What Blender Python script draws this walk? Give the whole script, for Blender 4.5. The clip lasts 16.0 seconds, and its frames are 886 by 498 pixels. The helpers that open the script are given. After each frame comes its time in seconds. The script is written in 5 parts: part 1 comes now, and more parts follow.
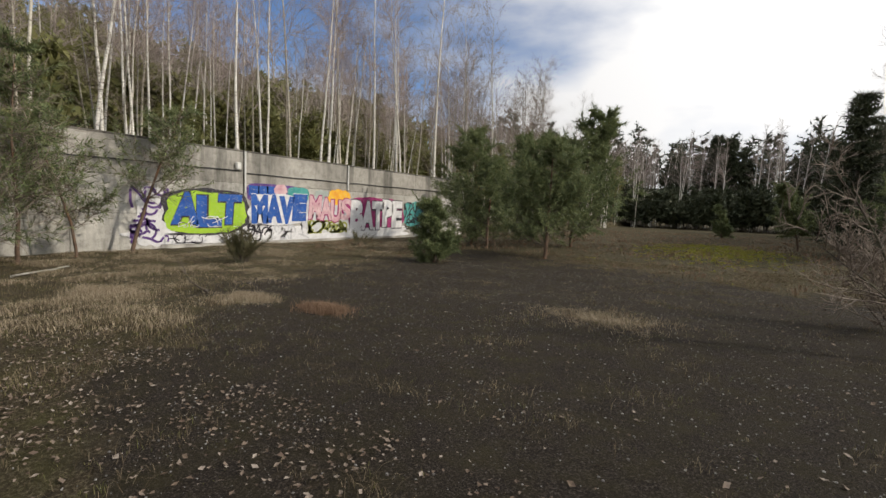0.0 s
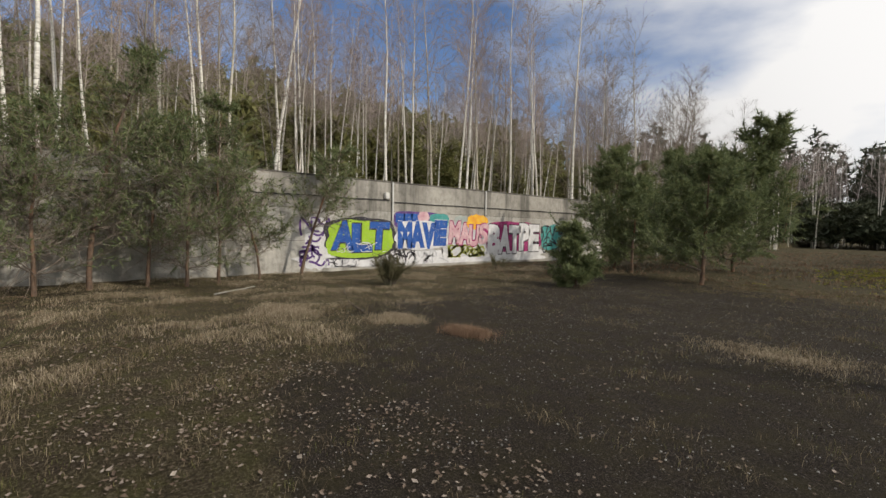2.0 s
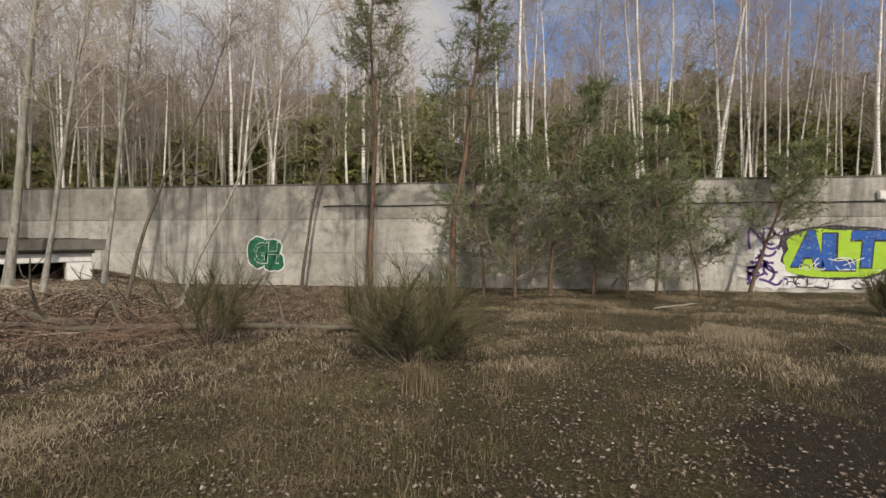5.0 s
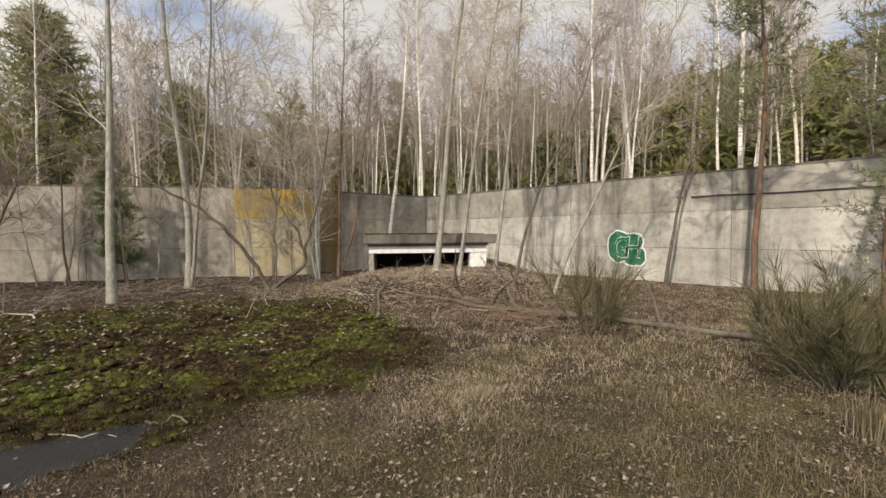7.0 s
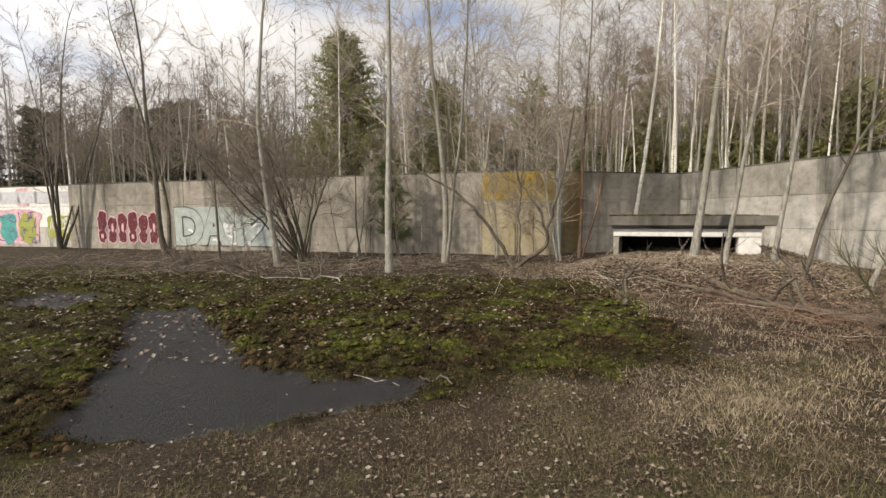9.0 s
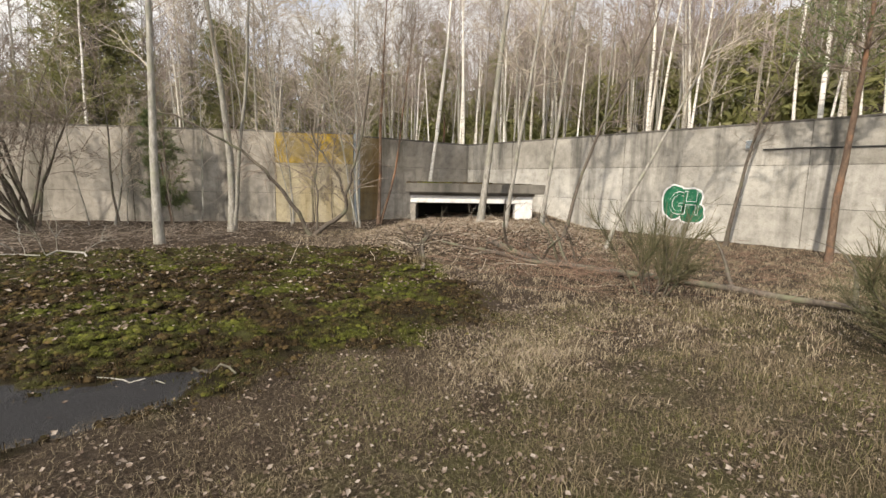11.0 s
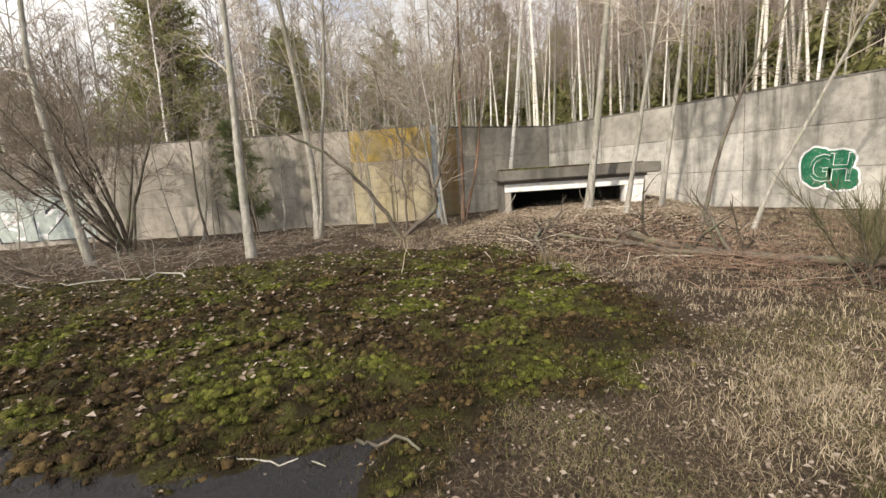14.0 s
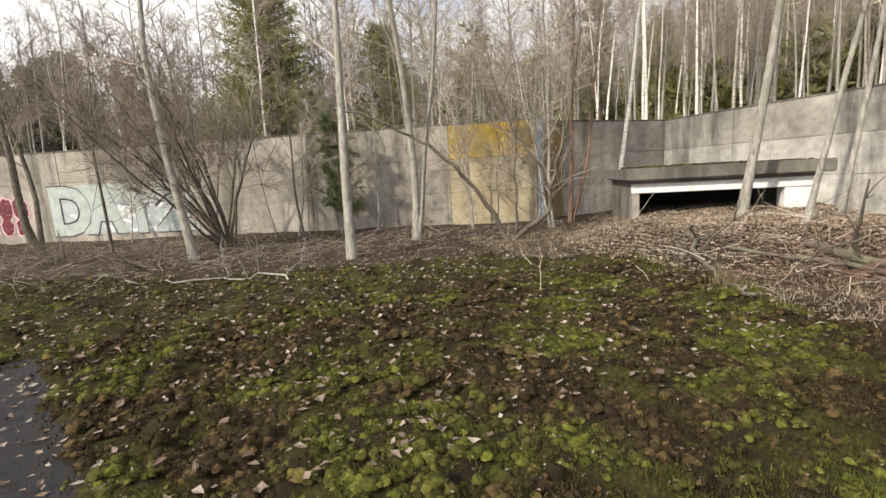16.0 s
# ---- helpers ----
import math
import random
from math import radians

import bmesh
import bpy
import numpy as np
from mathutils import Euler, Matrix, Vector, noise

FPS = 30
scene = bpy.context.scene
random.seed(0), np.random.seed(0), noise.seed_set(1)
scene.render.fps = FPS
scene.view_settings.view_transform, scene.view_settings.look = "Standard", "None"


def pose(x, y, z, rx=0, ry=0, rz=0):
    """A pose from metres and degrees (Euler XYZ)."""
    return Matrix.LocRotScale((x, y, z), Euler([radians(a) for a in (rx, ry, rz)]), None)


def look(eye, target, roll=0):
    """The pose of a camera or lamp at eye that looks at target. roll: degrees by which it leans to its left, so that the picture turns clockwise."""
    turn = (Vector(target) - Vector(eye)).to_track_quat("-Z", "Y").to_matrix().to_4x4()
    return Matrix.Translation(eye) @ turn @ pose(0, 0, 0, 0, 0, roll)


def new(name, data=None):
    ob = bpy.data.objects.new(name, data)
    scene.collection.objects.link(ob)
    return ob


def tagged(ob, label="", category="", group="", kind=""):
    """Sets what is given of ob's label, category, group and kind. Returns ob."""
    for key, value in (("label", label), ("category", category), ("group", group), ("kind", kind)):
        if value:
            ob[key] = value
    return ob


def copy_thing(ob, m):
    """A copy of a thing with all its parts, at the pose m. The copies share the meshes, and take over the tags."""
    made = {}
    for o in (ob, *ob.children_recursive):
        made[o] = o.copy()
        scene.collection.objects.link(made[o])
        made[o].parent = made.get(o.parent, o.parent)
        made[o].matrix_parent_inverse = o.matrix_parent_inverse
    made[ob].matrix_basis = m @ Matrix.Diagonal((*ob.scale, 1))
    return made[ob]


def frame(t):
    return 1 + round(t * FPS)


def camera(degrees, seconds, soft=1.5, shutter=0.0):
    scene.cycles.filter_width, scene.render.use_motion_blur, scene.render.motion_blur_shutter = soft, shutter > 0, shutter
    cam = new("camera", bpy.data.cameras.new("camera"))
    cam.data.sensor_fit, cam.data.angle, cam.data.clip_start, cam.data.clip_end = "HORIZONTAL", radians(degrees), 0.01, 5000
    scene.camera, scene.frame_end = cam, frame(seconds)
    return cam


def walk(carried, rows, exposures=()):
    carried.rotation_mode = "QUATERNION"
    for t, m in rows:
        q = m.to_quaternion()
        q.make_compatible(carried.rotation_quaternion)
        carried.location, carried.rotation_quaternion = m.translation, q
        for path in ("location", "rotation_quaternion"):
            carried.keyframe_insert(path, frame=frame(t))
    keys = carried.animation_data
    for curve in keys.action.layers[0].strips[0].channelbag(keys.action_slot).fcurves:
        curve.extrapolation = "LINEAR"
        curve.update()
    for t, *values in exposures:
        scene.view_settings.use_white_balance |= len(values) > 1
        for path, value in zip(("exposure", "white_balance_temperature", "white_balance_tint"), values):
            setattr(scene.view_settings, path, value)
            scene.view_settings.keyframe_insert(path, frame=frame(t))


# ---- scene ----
cam = camera(86.0, 16.0, soft=1.5)
PATH = [
    (0.0, (-0.120, 0.171, 1.453), (-5.45, 8.59, 0.62), 2.2),
    (0.5, (-0.116, 0.140, 1.457), (-6.04, 8.17, 0.78), 2.3),
    (1.0, (-0.125, 0.109, 1.459), (-6.53, 7.77, 0.89), 1.9),
    (1.5, (-0.145, 0.082, 1.467), (-7.18, 7.17, 0.96), 1.4),
    (2.0, (-0.170, 0.067, 1.477), (-7.66, 6.68, 1.05), 1.1),
    (2.5, (-0.190, 0.049, 1.485), (-7.97, 6.32, 1.16), 1.1),
    (3.0, (-0.208, 0.018, 1.489), (-8.17, 6.07, 1.25), 0.9),
    (3.5, (-0.237, -0.005, 1.487), (-8.42, 5.75, 1.33), 0.6),
    (4.0, (-0.269, -0.018, 1.483), (-9.43, 3.98, 1.22), -0.2),
    (4.5, (-0.306, -0.030, 1.488), (-10.25, 1.02, 1.18), -0.7),
    (4.7, (-0.320, -0.036, 1.493), (-10.32, -0.01, 1.22), -0.4),
    (6.8, (-0.174, -0.444, 1.540), (-7.52, -7.22, 1.18), -0.4),
    (7.0, (-0.143, -0.476, 1.534), (-6.91, -7.83, 1.17), -0.4),
    (7.5, (-0.068, -0.530, 1.528), (-5.30, -9.04, 1.13), -0.9),
    (8.0, (-0.004, -0.553, 1.531), (-3.53, -9.90, 1.15), -1.4),
    (8.5, (0.014, -0.566, 1.535), (-2.07, -10.34, 1.07), -1.3),
    (9.0, (-0.048, -0.617, 1.540), (-2.57, -10.27, 0.81), -0.4),
    (9.5, (-0.158, -0.693, 1.538), (-4.42, -9.69, 0.58), 1.2),
    (10.0, (-0.256, -0.777, 1.512), (-6.20, -8.74, 0.41), 2.1),
    (12.3, (-0.177, -1.426, 1.474), (-6.32, -9.14, -0.18), 0.9),
    (12.5, (-0.163, -1.541, 1.471), (-6.30, -9.24, -0.27), 0.8),
    (13.0, (-0.142, -1.841, 1.467), (-6.55, -9.30, -0.34), -0.0),
    (13.5, (-0.136, -2.148, 1.467), (-5.84, -10.20, -0.16), -2.0),
    (14.0, (-0.115, -2.467, 1.466), (-5.25, -10.91, -0.07), -3.9),
    (14.5, (-0.080, -2.799, 1.474), (-5.24, -11.23, -0.05), -4.1),
    (15.0, (-0.040, -3.149, 1.482), (-4.77, -11.83, -0.03), -3.8),
    (15.5, (0.015, -3.509, 1.481), (-4.43, -12.33, -0.07), -3.4),
    (16.0, (0.055, -3.865, 1.472), (-3.73, -13.01, 0.01), -3.2),
]
walk(cam, [(t, look(eye, target, roll)) for t, eye, target, roll in PATH], [(0.0, -0.83, 6850, 10), (1.5, -1.0, 6850, 10), (3.0, -0.78, 7000, 10), (4.7, -0.8, 7050, 11), (7.0, -0.35, 7200, 11), (9.0, -0.42, 7200, 11), (10.2, -0.18, 7100, 11), (12.3, 0.0, 7150, 11), (16.0, 0.02, 7000, 11)])

# ---- world and sun ----
SUN_AZ, SUN_EL = radians(70), radians(33)          # azimuth from +y towards +x
SUN_DIR = Vector((math.sin(SUN_AZ) * math.cos(SUN_EL), math.cos(SUN_AZ) * math.cos(SUN_EL), math.sin(SUN_EL)))
world = bpy.data.worlds.new("sky")
scene.world = world
world.use_nodes = True
wn, wl = world.node_tree.nodes, world.node_tree.links
wn.clear()
w_out, w_bg, w_sky = wn.new("ShaderNodeOutputWorld"), wn.new("ShaderNodeBackground"), wn.new("ShaderNodeTexSky")
w_sky.sky_type, w_sky.sun_disc = "NISHITA", False
w_sky.sun_elevation, w_sky.sun_rotation = SUN_EL, SUN_AZ
w_map, w_geo = wn.new("ShaderNodeMapping"), wn.new("ShaderNodeTexCoord")
w_map.inputs["Scale"].default_value = (1.0, 1.0, 2.6)
w_noise, w_ramp, w_mix = wn.new("ShaderNodeTexNoise"), wn.new("ShaderNodeValToRGB"), wn.new("ShaderNodeMix")
w_noise.inputs["Scale"].default_value, w_noise.inputs["Detail"].default_value = 2.2, 7.0
w_ramp.color_ramp.elements[0].position, w_ramp.color_ramp.elements[1].position = 0.35, 0.62
w_mix.data_type = "RGBA"


def sky_side(direction, lo, hi, out_lo, out_hi):
    """A smooth value that grows from out_lo to out_hi as the sky turns towards a direction."""
    d = wn.new("ShaderNodeVectorMath")
    d.operation = "DOT_PRODUCT"
    d.inputs[1].default_value = direction
    wl.new(w_geo.outputs["Generated"], d.inputs[0])
    r = wn.new("ShaderNodeMapRange")
    r.interpolation_type = "SMOOTHSTEP"
    r.inputs["From Min"].default_value, r.inputs["From Max"].default_value = lo, hi
    r.inputs["To Min"].default_value, r.inputs["To Max"].default_value = out_lo, out_hi
    wl.new(d.outputs["Value"], r.inputs["Value"])
    return r.outputs["Result"]


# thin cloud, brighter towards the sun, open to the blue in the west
w_cloud = wn.new("ShaderNodeVectorMath")
w_cloud.operation = "SCALE"
w_cloud.inputs[0].default_value = (1.0, 1.02, 1.06)
wl.new(sky_side(SUN_DIR, -0.45, 0.45, 8.8, 18.5), w_cloud.inputs["Scale"])
wl.new(w_cloud.outputs["Vector"], w_mix.inputs["B"])
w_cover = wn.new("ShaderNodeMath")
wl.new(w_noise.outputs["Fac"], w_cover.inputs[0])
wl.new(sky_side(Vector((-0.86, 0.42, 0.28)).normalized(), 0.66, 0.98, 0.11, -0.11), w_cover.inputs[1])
wl.new(w_geo.outputs["Generated"], w_map.inputs["Vector"])
wl.new(w_map.outputs["Vector"], w_noise.inputs["Vector"])
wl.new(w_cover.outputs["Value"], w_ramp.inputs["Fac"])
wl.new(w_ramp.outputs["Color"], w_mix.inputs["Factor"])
w_boost = wn.new("ShaderNodeMix")
w_boost.data_type, w_boost.blend_type = "RGBA", "MULTIPLY"
w_boost.inputs["Factor"].default_value = 1.0
w_boost.inputs["B"].default_value = (1.45, 1.75, 2.25, 1)
wl.new(w_sky.outputs["Color"], w_boost.inputs["A"])
wl.new(w_boost.outputs["Result"], w_mix.inputs["A"])
wl.new(w_mix.outputs["Result"], w_bg.inputs["Color"])
w_bg.inputs["Strength"].default_value = 0.10
wl.new(w_bg.outputs["Background"], w_out.inputs["Surface"])
sun = new("sun", bpy.data.lights.new("sun", "SUN"))
sun.data.energy, sun.data.angle, sun.data.color = 5.0, radians(1.2), (1.0, 0.94, 0.85)
sun.matrix_world = look(SUN_DIR * 100, (0, 0, 0))

# ---- materials ----


def material(name, rough=0.85, spec=0.3):
    m = bpy.data.materials.new(name)
    m.use_nodes = True
    nt = m.node_tree
    b = nt.nodes["Principled BSDF"]
    b.inputs["Roughness"].default_value = rough
    b.inputs["Specular IOR Level"].default_value = spec
    return m, nt, b


def tex_noise(nt, scale, detail=5.0, rough=0.6, stretch=None, coord="Object"):
    tc = nt.nodes.new("ShaderNodeTexCoord")
    n = nt.nodes.new("ShaderNodeTexNoise")
    n.inputs["Scale"].default_value, n.inputs["Detail"].default_value, n.inputs["Roughness"].default_value = scale, detail, rough
    if stretch:
        mp = nt.nodes.new("ShaderNodeMapping")
        mp.inputs["Scale"].default_value = stretch
        nt.links.new(tc.outputs[coord], mp.inputs["Vector"])
        nt.links.new(mp.outputs["Vector"], n.inputs["Vector"])
    else:
        nt.links.new(tc.outputs[coord], n.inputs["Vector"])
    return n.outputs["Fac"]


def ramp(nt, fac, stops):
    r = nt.nodes.new("ShaderNodeValToRGB")
    e = r.color_ramp.elements
    while len(e) < len(stops):
        e.new(0.5)
    for k, (p, c) in enumerate(stops):
        e[k].position, e[k].color = p, (*c, 1)
    nt.links.new(fac, r.inputs["Fac"])
    return r.outputs["Color"]


def mix(nt, fac, a, b, mode="MIX"):
    n = nt.nodes.new("ShaderNodeMix")
    n.data_type, n.blend_type = "RGBA", mode
    for key, v in (("Factor", fac), ("A", a), ("B", b)):
        if isinstance(v, (int, float)):
            n.inputs[key].default_value = v
        elif isinstance(v, tuple):
            n.inputs[key].default_value = (*v, 1)
        else:
            nt.links.new(v, n.inputs[key])
    return n.outputs["Result"]


def bump(nt, b, height, strength, distance):
    n = nt.nodes.new("ShaderNodeBump")
    n.inputs["Strength"].default_value, n.inputs["Distance"].default_value = strength, distance
    nt.links.new(height, n.inputs["Height"])
    nt.links.new(n.outputs["Normal"], b.inputs["Normal"])


def math_node(nt, op, a, b):
    n = nt.nodes.new("ShaderNodeMath")
    n.operation = op
    n.use_clamp = True
    for k, v in enumerate((a, b)):
        if isinstance(v, (int, float)):
            n.inputs[k].default_value = v
        else:
            nt.links.new(v, n.inputs[k])
    return n.outputs[0]


def attr(nt, name):
    n = nt.nodes.new("ShaderNodeAttribute")
    n.attribute_name = name
    return n.outputs["Fac"]


def island_random(nt):
    return nt.nodes.new("ShaderNodeNewGeometry").outputs["Random Per Island"]


def concrete(name, light, dark, tint):
    m, nt, b = material(name, 0.9, 0.25)
    large = tex_noise(nt, 0.55, 4, 0.6)
    streak = tex_noise(nt, 1.4, 5, 0.65, (1, 1, 0.12))
    fine = tex_noise(nt, 38, 4, 0.7)
    spots = tex_noise(nt, 4.5, 6, 0.72)
    c = ramp(nt, large, [(0.35, dark), (0.62, light)])
    c = mix(nt, ramp(nt, streak, [(0.48, (0, 0, 0)), (0.66, (1, 1, 1))]), c, tint)
    c = mix(nt, 0.35, c, ramp(nt, fine, [(0.3, (0.25, 0.24, 0.22)), (0.7, (0.95, 0.93, 0.88))]), "MULTIPLY")
    c = mix(nt, 0.6, c, ramp(nt, spots, [(0.34, (0.55, 0.54, 0.5)), (0.5, (0.95, 0.95, 0.94)), (0.66, (1.15, 1.14, 1.12))]), "MULTIPLY")
    rnd = nt.nodes.new("ShaderNodeObjectInfo").outputs["Random"]
    c = mix(nt, 0.5, c, ramp(nt, rnd, [(0, (0.72, 0.71, 0.68)), (1, (1, 1, 1))]), "MULTIPLY")
    nt.links.new(c, b.inputs["Base Color"])
    bump(nt, b, fine, 0.35, 0.01)
    return m


def plain(name, colours, scale=6.0, rough=0.85, spec=0.25, stretch=None, bumpy=0.3, island=False):
    m, nt, b = material(name, rough, spec)
    f = tex_noise(nt, scale, 5, 0.65, stretch)
    n = len(colours) - 1
    c = ramp(nt, f, [(0.3 + 0.4 * k / n, col) for k, col in enumerate(colours)])
    if island:
        c = mix(nt, 0.75, c, ramp(nt, island_random(nt), [(k / n, col) for k, col in enumerate(colours)]))
    nt.links.new(c, b.inputs["Base Color"])
    if bumpy:
        bump(nt, b, f, bumpy, 0.02)
    return m


def needle_leaf(name, colours, scale, through_light=0.4):
    """Needles: coloured per spray, partly lit through."""
    m = plain(name, colours, scale, 0.6, 0.3, island=True, bumpy=0)
    nt = m.node_tree
    b, out = nt.nodes["Principled BSDF"], nt.nodes["Material Output"]
    t, mx = nt.nodes.new("ShaderNodeBsdfTranslucent"), nt.nodes.new("ShaderNodeMixShader")
    nt.links.new(b.inputs["Base Color"].links[0].from_socket, t.inputs["Color"])
    mx.inputs["Fac"].default_value = through_light
    nt.links.new(b.outputs["BSDF"], mx.inputs[1])
    nt.links.new(t.outputs["BSDF"], mx.inputs[2])
    nt.links.new(mx.outputs["Shader"], out.inputs["Surface"])
    return m


CONC_W = concrete("concrete_pale", (0.66, 0.64, 0.595), (0.40, 0.385, 0.355), (0.23, 0.22, 0.20))
CONC_T = concrete("concrete_weathered_upper", (0.52, 0.495, 0.45), (0.30, 0.285, 0.255), (0.15, 0.145, 0.13))
CONC_S = concrete("concrete_grey", (0.52, 0.48, 0.425), (0.31, 0.285, 0.25), (0.17, 0.16, 0.135))
CONC_Y = concrete("concrete_ochre_tinted", (0.48, 0.42, 0.29), (0.36, 0.325, 0.25), (0.34, 0.27, 0.14))
CONC_YS = concrete("concrete_ochre_lichen", (0.68, 0.45, 0.05), (0.38, 0.33, 0.23), (0.36, 0.30, 0.18))
CONC_O = concrete("concrete_rust_stained", (0.38, 0.29, 0.15), (0.25, 0.215, 0.155), (0.24, 0.16, 0.07))
CONC_D = concrete("concrete_dark", (0.24, 0.22, 0.20), (0.15, 0.14, 0.125), (0.11, 0.10, 0.09))
COPING = concrete("concrete_weathered_top", (0.24, 0.225, 0.20), (0.13, 0.12, 0.11), (0.10, 0.095, 0.085))
WHITEWASH = plain("whitewash", [(0.55, 0.53, 0.49), (0.74, 0.73, 0.70), (0.80, 0.79, 0.77)], 5)
# near-black colour that stands for the shade inside the bunker
SHADE_IN = plain("painted_interior_shade", [(0.02, 0.02, 0.02), (0.05, 0.048, 0.045)], 3)
METAL = plain("grey_blue_metal", [(0.16, 0.19, 0.21), (0.25, 0.28, 0.30)], 8, 0.6, 0.4)
CABLE = plain("black_cable", [(0.02, 0.02, 0.02), (0.04, 0.04, 0.04)], 8, 0.6)
BOXW = plain("pale_plastic", [(0.55, 0.54, 0.5), (0.72, 0.71, 0.68)], 12, 0.5, 0.4)


def birch_bark():
    m, nt, b = material("birch_bark", 0.75, 0.3)
    marks = tex_noise(nt, 9, 4, 0.7, (0.35, 0.35, 1.9))
    large = tex_noise(nt, 0.7, 3, 0.5)
    c = ramp(nt, marks, [(0.35, (0.05, 0.042, 0.036)), (0.40, (0.62, 0.59, 0.53)), (0.54, (0.88, 0.86, 0.80))])
    c = mix(nt, ramp(nt, large, [(0.42, (0, 0, 0)), (0.68, (1, 1, 1))]), c, mix(nt, 0.3, c, (0.20, 0.17, 0.13)))
    rnd = nt.nodes.new("ShaderNodeObjectInfo").outputs["Random"]
    c = mix(nt, 1.0, c, ramp(nt, rnd, [(0, (0.55, 0.51, 0.44)), (0.3, (0.9, 0.88, 0.83)), (1, (1, 1, 1))]), "MULTIPLY")
    nt.links.new(c, b.inputs["Base Color"])
    bump(nt, b, marks, 0.3, 0.01)
    return m


def bark(name, a, c2, lichen):
    m, nt, b = material(name, 0.9, 0.2)
    f = tex_noise(nt, 14, 5, 0.7, (1, 1, 0.35))
    g = tex_noise(nt, 2.2, 4, 0.6)
    c = ramp(nt, f, [(0.32, a), (0.66, c2)])
    c = mix(nt, ramp(nt, g, [(0.48, (0, 0, 0)), (0.64, (1, 1, 1))]), c, lichen)
    nt.links.new(c, b.inputs["Base Color"])
    bump(nt, b, f, 0.5, 0.02)
    return m


BIRCH = birch_bark()
GREY_BARK = bark("smooth_grey_bark", (0.15, 0.14, 0.12), (0.40, 0.38, 0.335), (0.25, 0.25, 0.19))
DARK_BARK = bark("dark_rough_bark", (0.05, 0.042, 0.035), (0.15, 0.125, 0.10), (0.13, 0.13, 0.085))
PINE_BARK = bark("orange_pine_bark", (0.07, 0.05, 0.04), (0.19, 0.13, 0.09), (0.25, 0.135, 0.08))
TWIG = plain("bare_twigs", [(0.15, 0.12, 0.10), (0.33, 0.275, 0.22)], 3, island=True, bumpy=0)
TWIG_RED = plain("reddish_bare_twigs", [(0.25, 0.20, 0.18), (0.48, 0.405, 0.375)], 3, island=True, bumpy=0)
DEAD_RED = plain("reddish_dead_stalks", [(0.13, 0.08, 0.055), (0.27, 0.18, 0.13)], 3, island=True, bumpy=0)
TWIG_PALE = plain("pale_dead_twigs", [(0.33, 0.28, 0.22), (0.62, 0.55, 0.45)], 3, island=True, bumpy=0)
NEEDLE = needle_leaf("pine_needles", [(0.09, 0.12, 0.055), (0.155, 0.19, 0.085), (0.25, 0.27, 0.12)], 1.2, 0.3)
NEEDLE_DARK = plain("spruce_needles", [(0.032, 0.042, 0.024), (0.06, 0.074, 0.04), (0.09, 0.095, 0.05)], 0.8, 0.6, 0.3, island=True, bumpy=0)
NEEDLE_OLIVE = needle_leaf("olive_canopy", [(0.14, 0.15, 0.058), (0.23, 0.235, 0.09), (0.32, 0.30, 0.13)], 0.8)
BROOM = plain("green_broom_stems", [(0.05, 0.055, 0.025), (0.105, 0.105, 0.05), (0.19, 0.145, 0.095)], 2, 0.7, 0.2, island=True, bumpy=0)
DRY_GRASS = plain("dry_grass", [(0.075, 0.055, 0.034), (0.125, 0.096, 0.058), (0.33, 0.272, 0.18)], 2, 0.8, 0.2, island=True, bumpy=0)
STRAW = plain("pale_straw", [(0.14, 0.105, 0.07), (0.27, 0.215, 0.145), (0.48, 0.41, 0.295)], 2, 0.8, 0.2, island=True, bumpy=0)
RED_GRASS = plain("reddish_dry_grass", [(0.16, 0.10, 0.065), (0.27, 0.18, 0.12)], 2, 0.8, 0.2, island=True, bumpy=0)
GREEN_GRASS = plain("green_grass", [(0.07, 0.075, 0.022), (0.12, 0.125, 0.04), (0.20, 0.17, 0.075)], 2, 0.8, 0.2, island=True, bumpy=0)
LEAF = plain("fallen_leaves", [(0.07, 0.045, 0.032), (0.13, 0.095, 0.068), (0.18, 0.14, 0.11), (0.34, 0.295, 0.25)], 5, 0.8, 0.25, island=True, bumpy=0)
STONE = plain("pale_gravel", [(0.08, 0.075, 0.07), (0.17, 0.16, 0.15), (0.36, 0.35, 0.33)], 9, 0.85, 0.25, island=True, bumpy=0)


def moss_material():
    m, nt, b = material("moss_cushions", 0.95, 0.1)
    patch, f = tex_noise(nt, 0.9, 6, 0.72), tex_noise(nt, 30, 4, 0.7)
    rnd = island_random(nt)
    green = ramp(nt, rnd, [(0.0, (0.04, 0.043, 0.011)), (0.6, (0.08, 0.088, 0.018)), (1.0, (0.135, 0.142, 0.028))])
    brown = ramp(nt, rnd, [(0.0, (0.018, 0.012, 0.007)), (0.6, (0.045, 0.032, 0.016)), (1.0, (0.11, 0.075, 0.032))])
    c = mix(nt, ramp(nt, patch, [(0.49, (0, 0, 0)), (0.57, (1, 1, 1))]), brown, green)
    c = mix(nt, 0.8, c, ramp(nt, f, [(0.3, (0.35, 0.35, 0.35)), (0.65, (1.1, 1.1, 1.1))]), "MULTIPLY")
    nt.links.new(c, b.inputs["Base Color"])
    bump(nt, b, f, 0.8, 0.02)
    return m


MOSS = moss_material()


